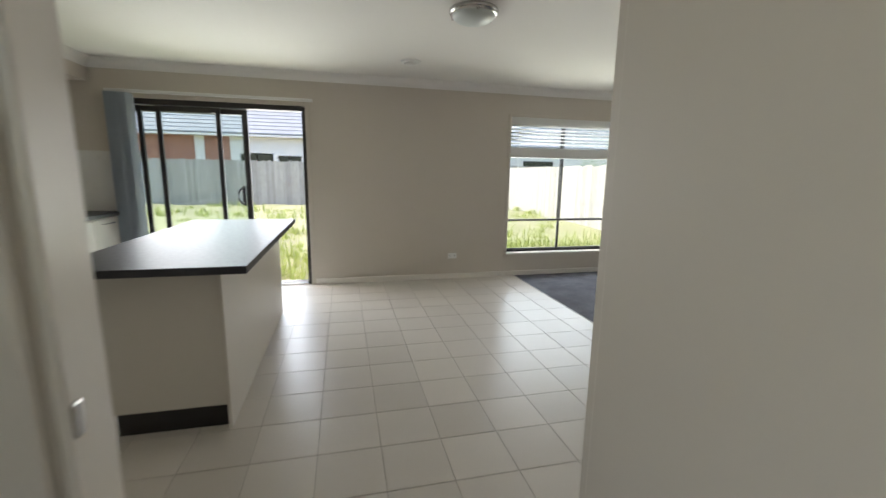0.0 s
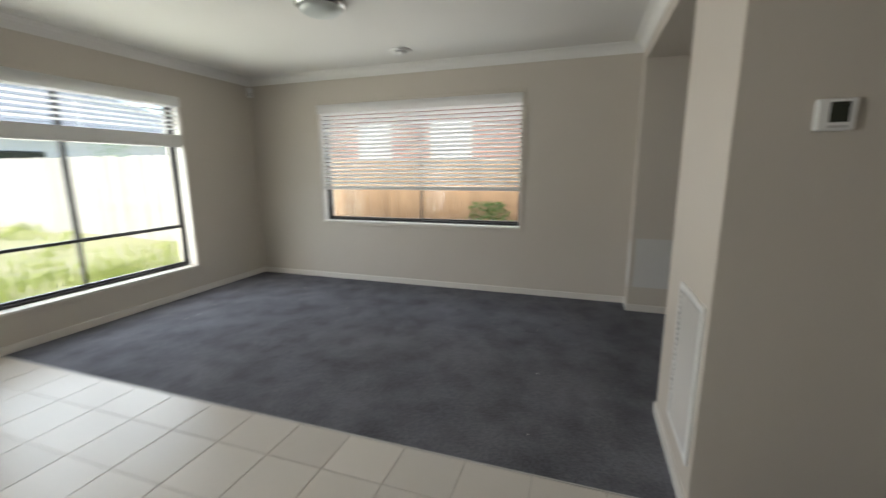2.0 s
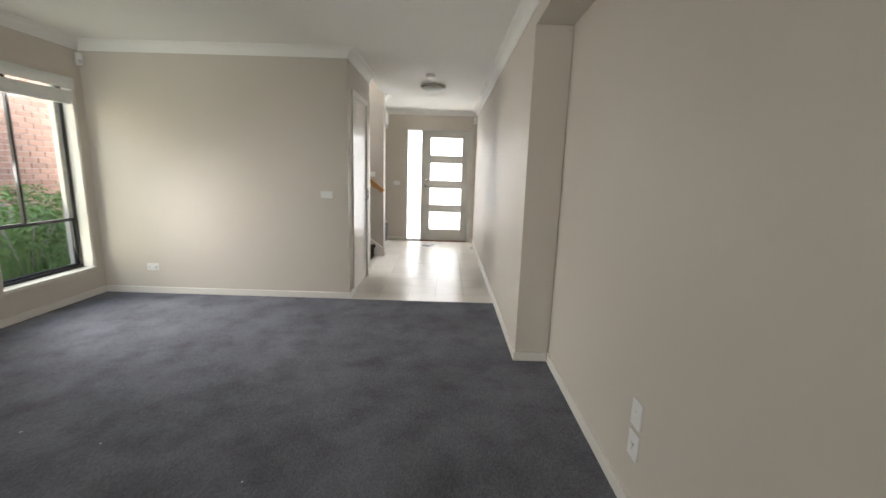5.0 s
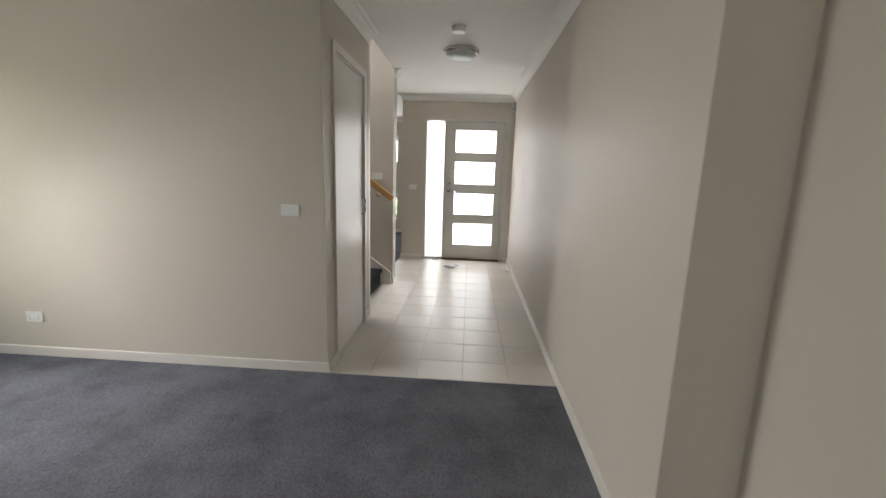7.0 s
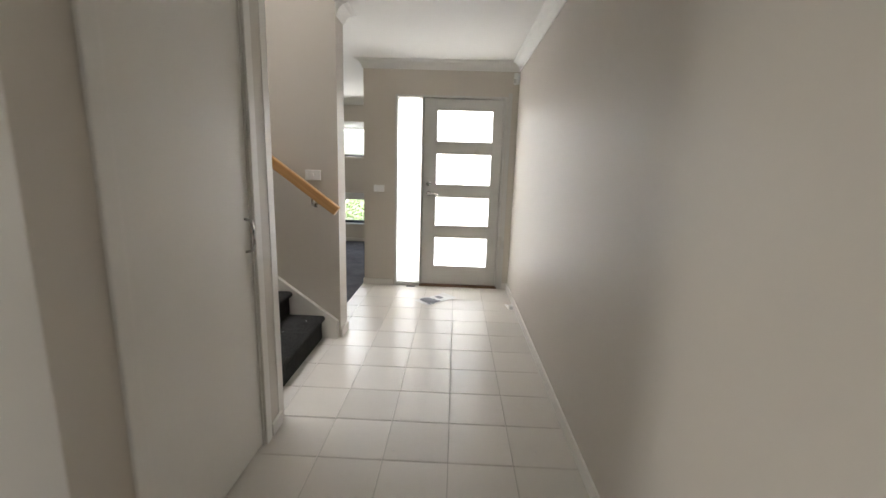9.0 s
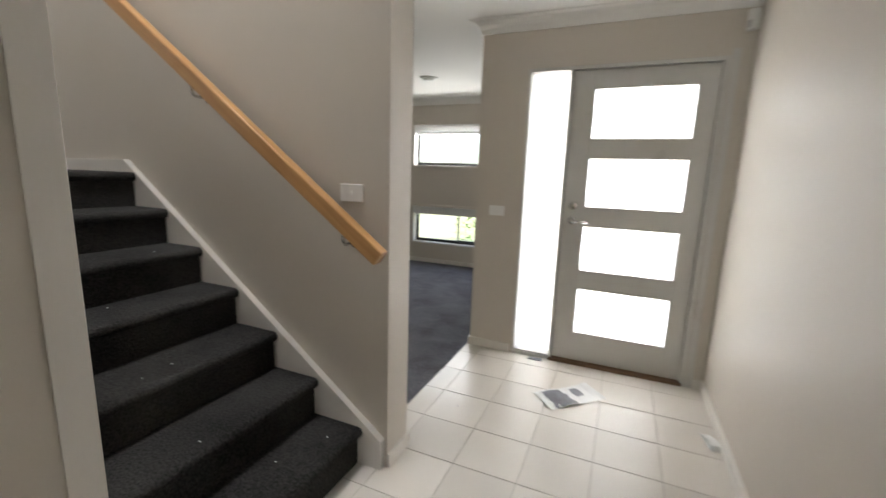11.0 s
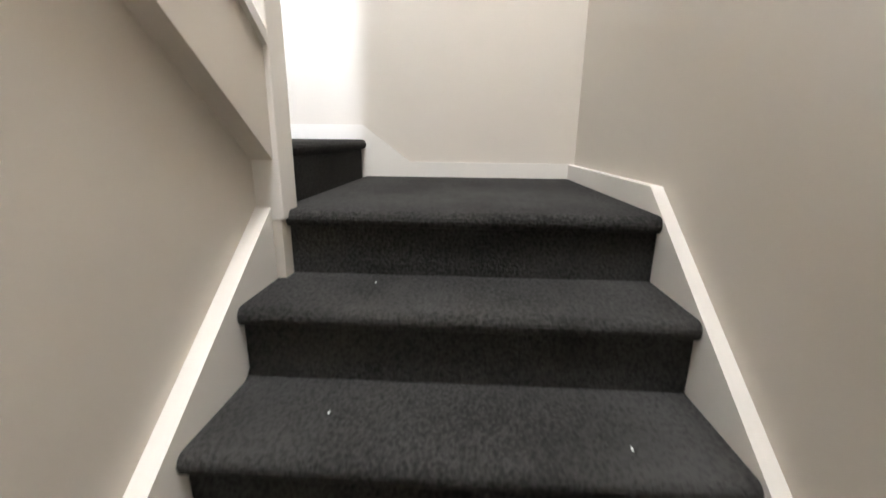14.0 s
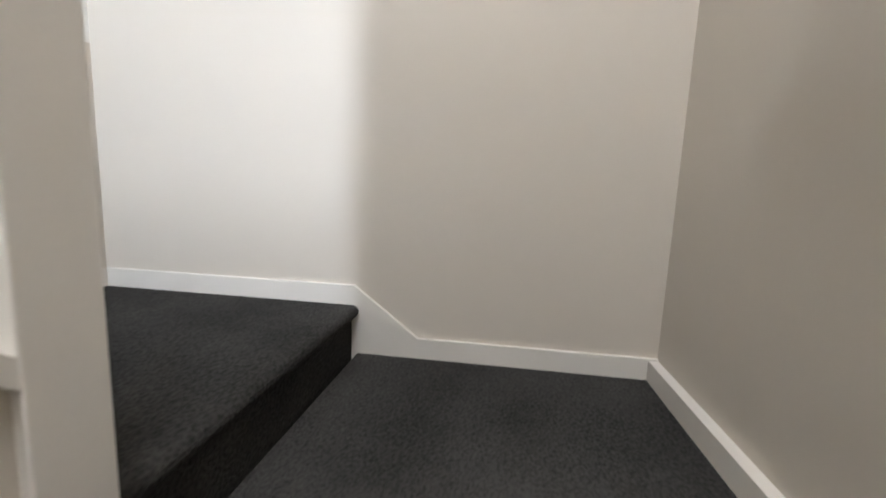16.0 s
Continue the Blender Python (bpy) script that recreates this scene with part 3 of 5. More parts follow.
window("window_1", "x", BACK, 1, 2.405, 4.225, 0.292, 2.062, [(2.435, 3.232, 0.736, 2.030, 0.105), (3.202, 4.195, 0.736, 2.030, 0.136), (2.435, 3.218, 0.334, 0.740, 0.12), (3.216, 4.195, 0.334, 0.740, 0.12)], "tall charcoal aluminium sliding window with a low fixed light")
window("window_2", "y", EAST, 1, 1.920, 4.312, 0.703, 2.063, [(3.060, 4.282, 0.745, 2.031, 0.105), (1.950, 3.092, 0.745, 2.031, 0.136)], "wide charcoal aluminium sliding window behind a half-lowered blind")
window("window_3", "y", EAST, 1, -4.102, -3.230, 0.268, 2.065, [(-3.640, -3.260, 0.76, 2.033, 0.136), (-4.072, -3.585, 0.76, 2.033, 0.105), (-4.072, -3.260, 0.310, 0.764, 0.12)], "narrow tall charcoal aluminium window")
window("window_4", "x", -10.65, -1, 3.35, 4.78, 1.46, 2.06, [(3.38, 4.08, 1.502, 2.028, 0.136), (4.05, 4.75, 1.502, 2.028, 0.105)], "wide high charcoal aluminium window")
window("window_5", "x", -10.65, -1, 3.35, 4.78, 0.30, 0.86, [(3.38, 4.08, 0.342, 0.828, 0.136), (4.05, 4.75, 0.342, 0.828, 0.105)], "wide low charcoal aluminium window")
window("window_6", "y", 0.5, -1, -5.38, -4.45, 3.30, 4.80, [(-5.35, -4.48, 3.342, 4.768, 0.12)], "upper landing window")


def blind(name, axis, face, out, a0, a1, head, lowest, spacing, tilt, label, stack=0):
    """A venetian blind within a window's lining: valance, slats, bottom rail, cords."""
    make = placed(axis, face, out)
    top = thing(name, label, "blind", "venetian blinds")
    bm = bmesh.new()
    make(bm, a0 - 0.012, a1 + 0.012, -0.022, -0.011, head - 0.085, head + 0.014, 0.003), make(bm, a0 + 0.004, a1 - 0.004, 0.012, 0.062, head - 0.045, head - 0.002, 0.003)
    part("valance", bm, BLIND, top, "white slatted valance")
    made = bmesh.new()
    c, s = math.cos(radians(tilt)), math.sin(radians(tilt))
    section = ((-0.025, -0.0013), (-0.012, 0.0006), (0.0, 0.0015), (0.012, 0.0006), (0.025, -0.0013), (0.012, 0.0036), (0.0, 0.0045), (-0.012, 0.0036))
    add_prism(made, [(face + out * (0.036 + e * c), e * s + h) for e, h in section], axis, a0 + 0.004, a1 - 0.004)
    heights = []
    if stack:
        bm = bmesh.new()
        for n in range(stack // 3):
            make(bm, a0 + 0.003, a1 - 0.003, 0.009, 0.063, lowest + 0.0225 + 0.0102 * n, lowest + 0.0322 + 0.0102 * n, 0.002)
        tagged(part("gathered_blind", bm, WHITE, top), "gathered white slats", "", "", "stuff")
    z = head - 0.085
    while z > lowest + 0.022 + 0.0034 * stack + spacing * 0.6:
        heights.append(z)
        z -= spacing
    first = None
    for z in heights:
        if first is None:
            first = part("slat", made, BLIND, top)
            first.location.z = z
        else:
            again = new("slat", first.data)
            again.parent, again.location.z = top, z
    bm = bmesh.new()
    make(bm, a0 + 0.004, a1 - 0.004, 0.012, 0.060, lowest, lowest + 0.022, 0.004)
    part("bottom_rail", bm, WHITE, top)
    for share in (0.08, 0.5, 0.92):
        a = a0 + share * (a1 - a0)
        for d in (0.010, 0.060):
            bm = bmesh.new()
            make(bm, a - 0.0012, a + 0.0012, d, d + 0.0025, lowest, head - 0.05)
            part("ladder_cord", bm, BLIND, top)
    bm = bmesh.new()
    add_tube(bm, [Vector((a0 + 0.10, face - out * 0.012, head - 0.05)) if axis == "x" else Vector((face - out * 0.012, a1 - 0.10, head - 0.05)), Vector((a0 + 0.10, face - out * 0.012, lowest - 0.35)) if axis == "x" else Vector((face - out * 0.012, a1 - 0.10, lowest - 0.2))], 0.0025, 6)
    part("pull_cord", bm, BLIND, top)
    return top


blind("venetian_blind", "x", BACK, 1, 2.420, 4.210, 2.048, 1.565, 0.044, -14, "white venetian blind drawn up to leave most of the window bare", 30)
blind("venetian_blind", "y", EAST, 1, 1.935, 4.297, 2.048, 1.095, 0.044, -36, "white venetian blind lowered over most of the window", 8)
blind("venetian_blind", "y", EAST, 1, -4.087, -3.245, 2.050, 1.835, 0.044, 10, "white venetian blind drawn fully up", 28)
blind("venetian_blind", "x", -10.65, -1, 3.365, 4.765, 2.045, 1.925, 0.044, 10, "white venetian blind drawn fully up", 8)
blind("venetian_blind", "x", -10.65, -1, 3.365, 4.765, 0.848, 0.745, 0.044, 10, "white venetian blind drawn fully up in a low window", 6)

# ---- sliding door ----
slider = thing("door_1", "charcoal aluminium glass sliding door standing open to the yard", "door")
slider["kind"] = "structure"
make = placed("x", BACK, 1)
bm = bmesh.new()
make(bm, -1.96, -1.91, 0.02, 0.16, 0.0, 2.055, 0.003), make(bm, -0.12, -0.08, 0.02, 0.16, 0.0, 2.055, 0.003), make(bm, -1.91, -0.12, 0.02, 0.16, 2.01, 2.065, 0.003)
part("door_frame", bm, FRAME, slider)
bm = bmesh.new()
make(bm, -1.91, -0.12, 0.0, 0.16, -0.02, 0.022, 0.004), make(bm, -1.91, -0.12, 0.05, 0.056, 0.022, 0.034), make(bm, -1.91, -0.12, 0.10, 0.106, 0.022, 0.034)
part("sill_track", bm, CHROME, slider, "worn aluminium sill track")
bm = bmesh.new()
make(bm, -2.0, -1.96, -0.010, 0.0, 0.0, 2.10, 0.003), make(bm, -0.08, -0.03, -0.010, 0.0, 0.0, 2.10, 0.003), make(bm, -1.96, -0.08, -0.010, 0.0, 2.065, 2.10, 0.003)
part("casing", bm, PAINT, slider)


def glazed_panel(name, a0, a1, d, glass, label):
    bm = bmesh.new()
    make(bm, a0, a0 + 0.045, d, d + 0.035, 0.035, 2.0, 0.003), make(bm, a1 - 0.045, a1, d, d + 0.035, 0.035, 2.0, 0.003)
    make(bm, a0 + 0.045, a1 - 0.045, d, d + 0.035, 1.945, 2.0, 0.003), make(bm, a0 + 0.045, a1 - 0.045, d, d + 0.035, 0.035, 0.11, 0.003)
    panel = part(name, bm, FRAME, slider, label)
    if glass:
        bm = bmesh.new()
        make(bm, a0 + 0.047, a1 - 0.047, d + 0.014, d + 0.020, 0.112, 1.943)
        pane = part("pane", bm, GLASS, panel, "clear glass")
        pane.visible_shadow = False
    return panel


glazed_panel("fixed_panel", -1.91, -0.725, 0.115, True, "fixed glazed panel")
moving = glazed_panel("sliding_panel", -1.775, -0.70, 0.065, True, "sliding glazed panel pushed open")
glazed_panel("screen_panel", -1.585, -0.965, 0.025, False, "insect screen frame")
bm = bmesh.new()
add_tube(bm, [(-0.775, BACK + 0.02, 1.14), (-0.80, BACK - 0.02, 1.135), (-0.815, BACK - 0.035, 1.10), (-0.815, BACK - 0.035, 1.02), (-0.80, BACK - 0.02, 0.985), (-0.775, BACK + 0.02, 0.98)], 0.011, 10)
make(bm, -0.79, -0.755, 0.012, 0.026, 0.95, 1.17, 0.004)
part("pull_handle", bm, BLACK, moving, "black D-shaped pull", True)

track = thing("vertical_blind", "pale blue vertical blind drawn aside, under a white track", "blind")
part("head_track", box((-1.985, BACK - 0.075, 2.104), (0.006, BACK - 0.030, 2.134), 0.004), BLIND, track, "white blind track")
for a in (-1.9, -1.0, -0.1):
    part("bracket", box((a - 0.015, BACK - 0.04, 2.106), (a + 0.015, BACK - 0.0005, 2.122)), CHROME, track)
slat_random = random.Random(5)
for n in range(11):
    a, angle = -1.955 + 0.018 * n, radians(68 + slat_random.uniform(-9, 9))
    c, s = math.cos(angle) * 0.0635, math.sin(angle) * 0.0635
    bm = bmesh.new()
    y = BACK - 0.056
    outline = [(a - c, y - s), (a + 0.008, y - 0.004), (a + c, y + s), (a + c + 0.002, y + s), (a + 0.010, y - 0.004), (a - c + 0.002, y - s)]
    add_prism(bm, [(p, min(q, BACK - 0.004)) for p, q in outline], "z", 0.06, 2.098)
    part("vertical_slat", bm, DRAPE, track)

# ---- front door ----
front = thing("door_2", "white front door with four frosted glass panels", "door")
front["kind"] = "structure"
make = placed("x", FRONT, -1)
bm = bmesh.new()
make(bm, 1.315, 1.345, 0.0, 0.16, 0.0, 2.085, 0.002), make(bm, 2.195, 2.215, 0.0, 0.16, 0.0, 2.085, 0.002), make(bm, 2.475, 2.50, 0.0, 0.16, 0.0, 2.085, 0.002)
make(bm, 1.345, 2.195, 0.0, 0.16, 2.062, 2.085, 0.002), make(bm, 2.215, 2.475, 0.0, 0.16, 2.062, 2.085, 0.002), make(bm, 2.215, 2.475, 0.0, 0.16, 0.0, 0.035, 0.002)
part("door_frame", bm, DOORWHITE, front, "white painted door frame")
bm = bmesh.new()
make(bm, 1.27, 1.312, -0.012, 0.0, 0.0, 2.12, 0.003)
part("casing", bm, DOORWHITE, front)
bm = bmesh.new()
make(bm, 1.33, 2.214, -0.016, 0.15, -0.012, 0.020, 0.005)
part("threshold", bm, THRESHOLD, front, "worn brown timber threshold")
bm = bmesh.new()
make(bm, 2.216, 2.49, -0.006, 0.15, -0.012, 0.020, 0.003)
part("sidelight_sill", bm, DOORWHITE, front)
bm = bmesh.new()
make(bm, 1.345, 1.360, 0.071, 0.10, 0.0, 2.062), make(bm, 2.180, 2.195, 0.071, 0.10, 0.0, 2.062), make(bm, 1.360, 2.180, 0.071, 0.10, 2.045, 2.062), make(bm, 1.360, 2.180, 0.071, 0.10, 0.018, 0.035)
part("door_rebate", bm, DOORWHITE, front)
GLAZING = [(1.606, 1.949), (1.146, 1.496), (0.692, 1.028), (0.225, 0.575)]
bm = bmesh.new()
make(bm, 1.348, 1.447, 0.03, 0.07, 0.022, 2.059, 0.002), make(bm, 2.060, 2.192, 0.03, 0.07, 0.022, 2.059, 0.002)

edge = 2.059
for z0, z1 in GLAZING:
    make(bm, 1.447, 2.060, 0.03, 0.07, z1, edge)
    edge = z0
make(bm, 1.447, 2.060, 0.03, 0.07, 0.022, edge)
leaf = part("door_leaf", bm, DOORWHITE, front, "white enamelled door leaf")
for z0, z1 in GLAZING:
    bm = bmesh.new()
    make(bm, 1.447, 2.060, 0.045, 0.055, z0, z1)
    part("pane", bm, FROST, leaf, "frosted glass")
    bm = bmesh.new()
    make(bm, 1.447, 1.459, 0.026, 0.045, z0, z1, 0.003), make(bm, 2.048, 2.060, 0.026, 0.045, z0, z1, 0.003), make(bm, 1.459, 2.048, 0.026, 0.045, z0, z0 + 0.012, 0.003), make(bm, 1.459, 2.048, 0.026, 0.045, z1 - 0.012, z1, 0.003)
    part("glazing_bead", bm, DOORWHITE, leaf)
bm = bmesh.new()
make(bm, 2.215, 2.475, 0.07, 0.08, 0.035, 2.062)
part("sidelight_pane", bm, FROST, front, "frosted sidelight glass")
bm = bmesh.new()
add_turned(bm, [(0.026, FRONT - 0.03), (0.026, FRONT - 0.020), (0.012, FRONT - 0.018), (0.011, FRONT + 0.018)], (2.130, 0, 1.055), 20, "y")
add_tube(bm, [(2.130, FRONT + 0.018, 1.055), (2.10, FRONT + 0.024, 1.055), (2.02, FRONT + 0.022, 1.052)], 0.009, 10)
part("lever_handle", bm, CHROME, leaf, "nickel lever handle", True)
bm = turned([(0.028, FRONT - 0.03), (0.028, FRONT - 0.022), (0.024, FRONT - 0.012), (0.008, FRONT - 0.010), (0.008, FRONT + 0.004)], (2.130, 0, 1.160), 20, "y")
part("deadlock", bm, CHROME, leaf, "nickel deadlock", True)

# ---- cupboard under the stairs ----
cupboard = thing("door_3", "plain cream flush door of the cupboard under the stairs, closed", "door")
cupboard["kind"] = "structure"
part("door_leaf", box((HALL_E + 0.006, -5.142, 0.012), (HALL_E + 0.040, -4.455, 2.030), 0.002), TRIM, cupboard, "cream painted flush leaf")
bm = bmesh.new()
add_box(bm, (HALL_E - 0.014, -5.207, 0.0), (HALL_E + 0.0, -5.152, 2.10), 0.004), add_box(bm, (HALL_E - 0.014, -4.445, 0.0), (HALL_E, -4.390, 2.10), 0.004)
add_box(bm, (HALL_E - 0.014, -5.152, 2.045), (HALL_E, -4.445, 2.10), 0.004)
part("architrave", bm, TRIM, cupboard)
bm = bmesh.new()
add_box(bm, (HALL_E, -5.152, 0.0), (HALL_E + 0.09, -5.1435, 2.04)), add_box(bm, (HALL_E, -4.4535, 0.0), (HALL_E + 0.09, -4.445, 2.04)), add_box(bm, (HALL_E, -5.1435, 2.0315), (HALL_E + 0.09, -4.4535, 2.04))
part("jamb", bm, TRIM, cupboard)
bm = add_tube(bmesh.new(), [(HALL_E + 0.006, -5.10, 1.10), (HALL_E - 0.020, -5.10, 1.095), (HALL_E - 0.030, -5.10, 1.06), (HALL_E - 0.030, -5.10, 1.00), (HALL_E - 0.020, -5.10, 0.965), (HALL_E + 0.006, -5.10, 0.96)], 0.006, 10)
part("handle", bm, CHROME, cupboard, "nickel bow handle", True)

# ---- doorway from the passage ----
doorway = thing("door_4", "cream painted door frame of the doorway to the passage", "door frame")
doorway["kind"] = "structure"
bm = box((-0.040, 0.70, 0), (-0.004, 0.81, 2.04), 0.002)
add_box(bm, (-0.004, 0.700, 0), (0.010, 0.742, 2.04), 0.003)
jamb = part("jamb", bm, TRIM, doorway)
bm = bmesh.new()
add_box(bm, (-0.075, 0.81, 0), (-0.012, 0.826, 2.08), 0.004), add_box(bm, (-0.075, 0.684, 0), (-0.012, 0.70, 2.08), 0.004)
part("architrave", bm, TRIM, doorway)
part("strike_plate", box((-0.0042, 0.722, 1.02), (-0.0022, 0.752, 1.085), 0.001), CHROME, jamb, "worn nickel strike plate")
part("strike_lip", box((-0.004, 0.704, 1.03), (0.014, 0.722, 1.075), 0.004), CHROME, jamb)
part("jamb", box((0.738, 0.748, 0), (0.753, 0.81, 2.04), 0.002), PAINT, doorway)
part("architrave", box((0.744, 0.81, 0), (0.805, 0.818, 2.08), 0.004), TRIM, doorway)
part("head_jamb", box((-0.004, 0.70, 2.04), (0.738, 0.81, 2.06), 0.002), TRIM, doorway)
passage_door = thing("passage_door", "plain cream flush door standing wide open against the passage wall", "door")
leaf = part("door_leaf", box((0.700, -0.04, 0.012), (0.736, 0.738, 2.03), 0.003), PAINT, passage_door)
for z in (0.25, 1.05, 1.80):
    part("hinge", turned([(0.006, z), (0.006, z + 0.09)], (0.741, 0.743, 0), 10), CHROME, passage_door, "", True)
bm = turned([(0.026, 0.700), (0.026, 0.692), (0.010, 0.690), (0.010, 0.655)], (0, 0.02, 1.0), 18, "x")
add_tube(bm, [(0.655, 0.02, 1.0), (0.650, 0.05, 1.0), (0.652, 0.13, 1.0)], 0.009, 10)
part("lever_handle", bm, CHROME, leaf, "nickel lever handle", True)

# ---- stairs ----
RISE, GOING, FIRST = 0.186, 0.248, 2.802
stairs = thing("staircase", "charcoal carpeted staircase with bullnose treads turning at a landing", "staircase")


def nosed(x_nose, x_back, z_low, z):
    """The side view of a carpeted step: riser set back under a rounded nosing."""
    r = 0.024
    arc = [(x_nose + r - r * math.sin(a), z - r - r * math.cos(a)) for a in [math.pi * k / 8 for k in range(9)]]
    return [(x_nose + 0.027, z_low), (x_nose + 0.027, z - 2 * r - 0.001)] + arc + [(x_back, z), (x_back, z_low)]


STEP_Y0, STEP_Y1 = STAIR_S + 0.032, STAIR_N - 0.036
for k in range(1, 7):
    x = FIRST + GOING * (k - 1)
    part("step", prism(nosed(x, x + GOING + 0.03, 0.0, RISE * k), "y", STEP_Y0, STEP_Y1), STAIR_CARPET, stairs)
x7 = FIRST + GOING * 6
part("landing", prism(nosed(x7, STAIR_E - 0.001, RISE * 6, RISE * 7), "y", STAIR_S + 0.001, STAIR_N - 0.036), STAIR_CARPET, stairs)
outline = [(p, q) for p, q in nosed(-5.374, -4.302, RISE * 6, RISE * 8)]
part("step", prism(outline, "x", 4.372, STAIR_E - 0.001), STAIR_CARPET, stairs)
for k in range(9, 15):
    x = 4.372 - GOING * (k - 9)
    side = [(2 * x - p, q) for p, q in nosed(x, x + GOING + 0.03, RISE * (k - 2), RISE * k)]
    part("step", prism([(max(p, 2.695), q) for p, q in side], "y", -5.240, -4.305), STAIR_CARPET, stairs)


def slope(x):
    return RISE + (x - FIRST) * RISE / GOING


bm = bmesh.new()
for y0, y1, last in ((STAIR_S, STAIR_S + 0.034, True), (STAIR_N - 0.042, STAIR_N, False)):
    if last:
        add_prism(bm, [(2.705, 0), (2.705, slope(2.705) + 0.030), (4.395, 1.372), (STAIR_E - 0.014, 1.372), (STAIR_E - 0.014, 1.24), (4.50, 1.24), (2.86, 0)], "y", y0, y1)
    else:
        add_prism(bm, [(2.705, 0), (2.705, slope(2.705) + 0.036), (4.258, slope(4.258) + 0.036), (4.258, 1.10), (2.86, 0)], "y", y0, y1)
add_prism(bm, [(STAIR_S, 1.24), (STAIR_S, 1.378), (-5.600, 1.378), (-5.355, 1.562), (-4.315, 1.562), (-4.315, 1.45), (-5.36, 1.24)], "x", STAIR_E - 0.014, STAIR_E)
add_box(bm, (4.38, -4.314, 1.45), (STAIR_E - 0.014, -4.30, 1.562))
structure("stair_skirting", bm, TRIM, "cream painted stair skirting following the steps", "skirting board")

# low wall and balustrade between the flights
def upper_line(x):
    return 1.447 + (4.25 - x) * RISE / GOING


structure("wall_stair_north", prism([(HALL_E + 0.09, 0), (4.262, 0), (4.262, upper_line(4.262) + 0.27), (HALL_E + 0.09, upper_line(HALL_E + 0.09) + 0.27)], "y", STAIR_N, STAIR_N + 0.09), PAINT, "greige painted wall below the upper flight", "wall")
balustrade = thing("balustrade", "cream painted stair balustrade with black metal balusters", "balustrade")
part("stringer", prism([(HALL_E, upper_line(HALL_E)), (4.262, upper_line(4.262)), (4.262, upper_line(4.262) + 0.27), (HALL_E, upper_line(HALL_E) + 0.27)], "y", STAIR_N - 0.058, STAIR_N), PAINT, balustrade, "painted stringer board")
part("capping", prism([(HALL_E, upper_line(HALL_E) + 0.27), (4.262, upper_line(4.262) + 0.27), (4.262, upper_line(4.262) + 0.305), (HALL_E, upper_line(HALL_E) + 0.305)], "y", STAIR_N - 0.072, STAIR_N + 0.104), TRIM, balustrade, "cream painted capping")
newel = box((4.262, -5.408, 1.28), (4.358, -5.298, 2.72), 0.003)
part("newel_post", newel, TRIM, balustrade, "square cream newel post")
part("end_trim", box((4.205, -5.352, upper_line(4.205) + 0.30), (4.262, -5.262, upper_line(4.205) + 1.06), 0.002), TRIM, balustrade, "upright cream trim beside the newel")
part("newel_cap", box((4.250, -5.420, 2.72), (4.370, -5.286, 2.75), 0.006), TRIM, balustrade)
part("newel_foot", box((4.264, -5.40, 0.0), (4.370, -5.30, 1.28)), PAINT, balustrade)
for x in (4.165, 4.055):
    z = upper_line(x) + 0.30
    part("baluster", add_turned(bmesh.new(), [(0.008, z), (0.008, z + 0.78)], (x, -5.300, 0), 10), BLACK, balustrade, "", True)
part("top_rail", prism([(3.99, upper_line(3.99) + 1.07), (4.262, upper_line(4.262) + 1.07), (4.262, upper_line(4.262) + 1.12), (3.99, upper_line(3.99) + 1.12)], "y", -5.330, -5.270), TRIM, balustrade)
# unseen wall, added to keep the upper window's light off the lower flight
bm = prism([(HALL_E, upper_line(HALL_E) + 0.3055), (3.99, upper_line(3.99) + 0.3055), (3.99, TOP), (HALL_E, TOP)], "y", STAIR_N, STAIR_N + 0.09)
add_box(bm, (0.5, STAIR_N, UPPER), (HALL_E, STAIR_N + 0.09, TOP))
structure("wall_stair_blocker", bm, PAINT, "unseen greige wall between the flights, added to block the upper window's light", "wall")
structure("wall_cupboard_back", wall_bm("y", -5.245, -4.30, 4.372, 4.42, 0, 1.28), PAINT, "plain wall closing the space under the stairs", "wall")

structure("trim", box((HALL_E - 0.003, -5.374, 0.001), (HALL_E + 0.03, -5.312, CEIL - 0.001), 0.002), TRIM, "cream painted trim on the wall end at the stairs", "trim")

# handrail
handrail = thing("handrail", "square pine handrail on nickel brackets along the stair wall", "handrail")
R0, R1 = Vector((2.675, 0, 1.005)), Vector((4.72, 0, 2.505))
across = Vector((-(R1 - R0).z, 0, (R1 - R0).x)).normalized() * 0.034
corners = [R0 - across, R1 - across, R1 + across, R0 + across]
bm = prism([(c.x, c.z) for c in corners], "y", -6.383, -6.330)
bmesh.ops.bevel(bm, geom=bm.edges[:], offset=0.007, segments=2, affect="EDGES", profile=0.5)
part("rail", bm, WOOD, handrail, "clear finished pine rail")
for s in (0.08, 0.50, 0.92):
    c = R0.lerp(R1, s) - across
    bm = add_tube(bmesh.new(), [(c.x, -6.356, c.z + 0.004), (c.x, -6.358, c.z - 0.035), (c.x, -6.373, c.z - 0.055), (c.x, STAIR_S + 0.004, c.z - 0.055)], 0.007, 8)
    add_turned(bm, [(0.024, STAIR_S + 0.0002), (0.024, STAIR_S + 0.005)], (c.x, 0, c.z - 0.055), 16, "y")
    part("bracket", bm, CHROME, handrail, "nickel rail bracket", True)


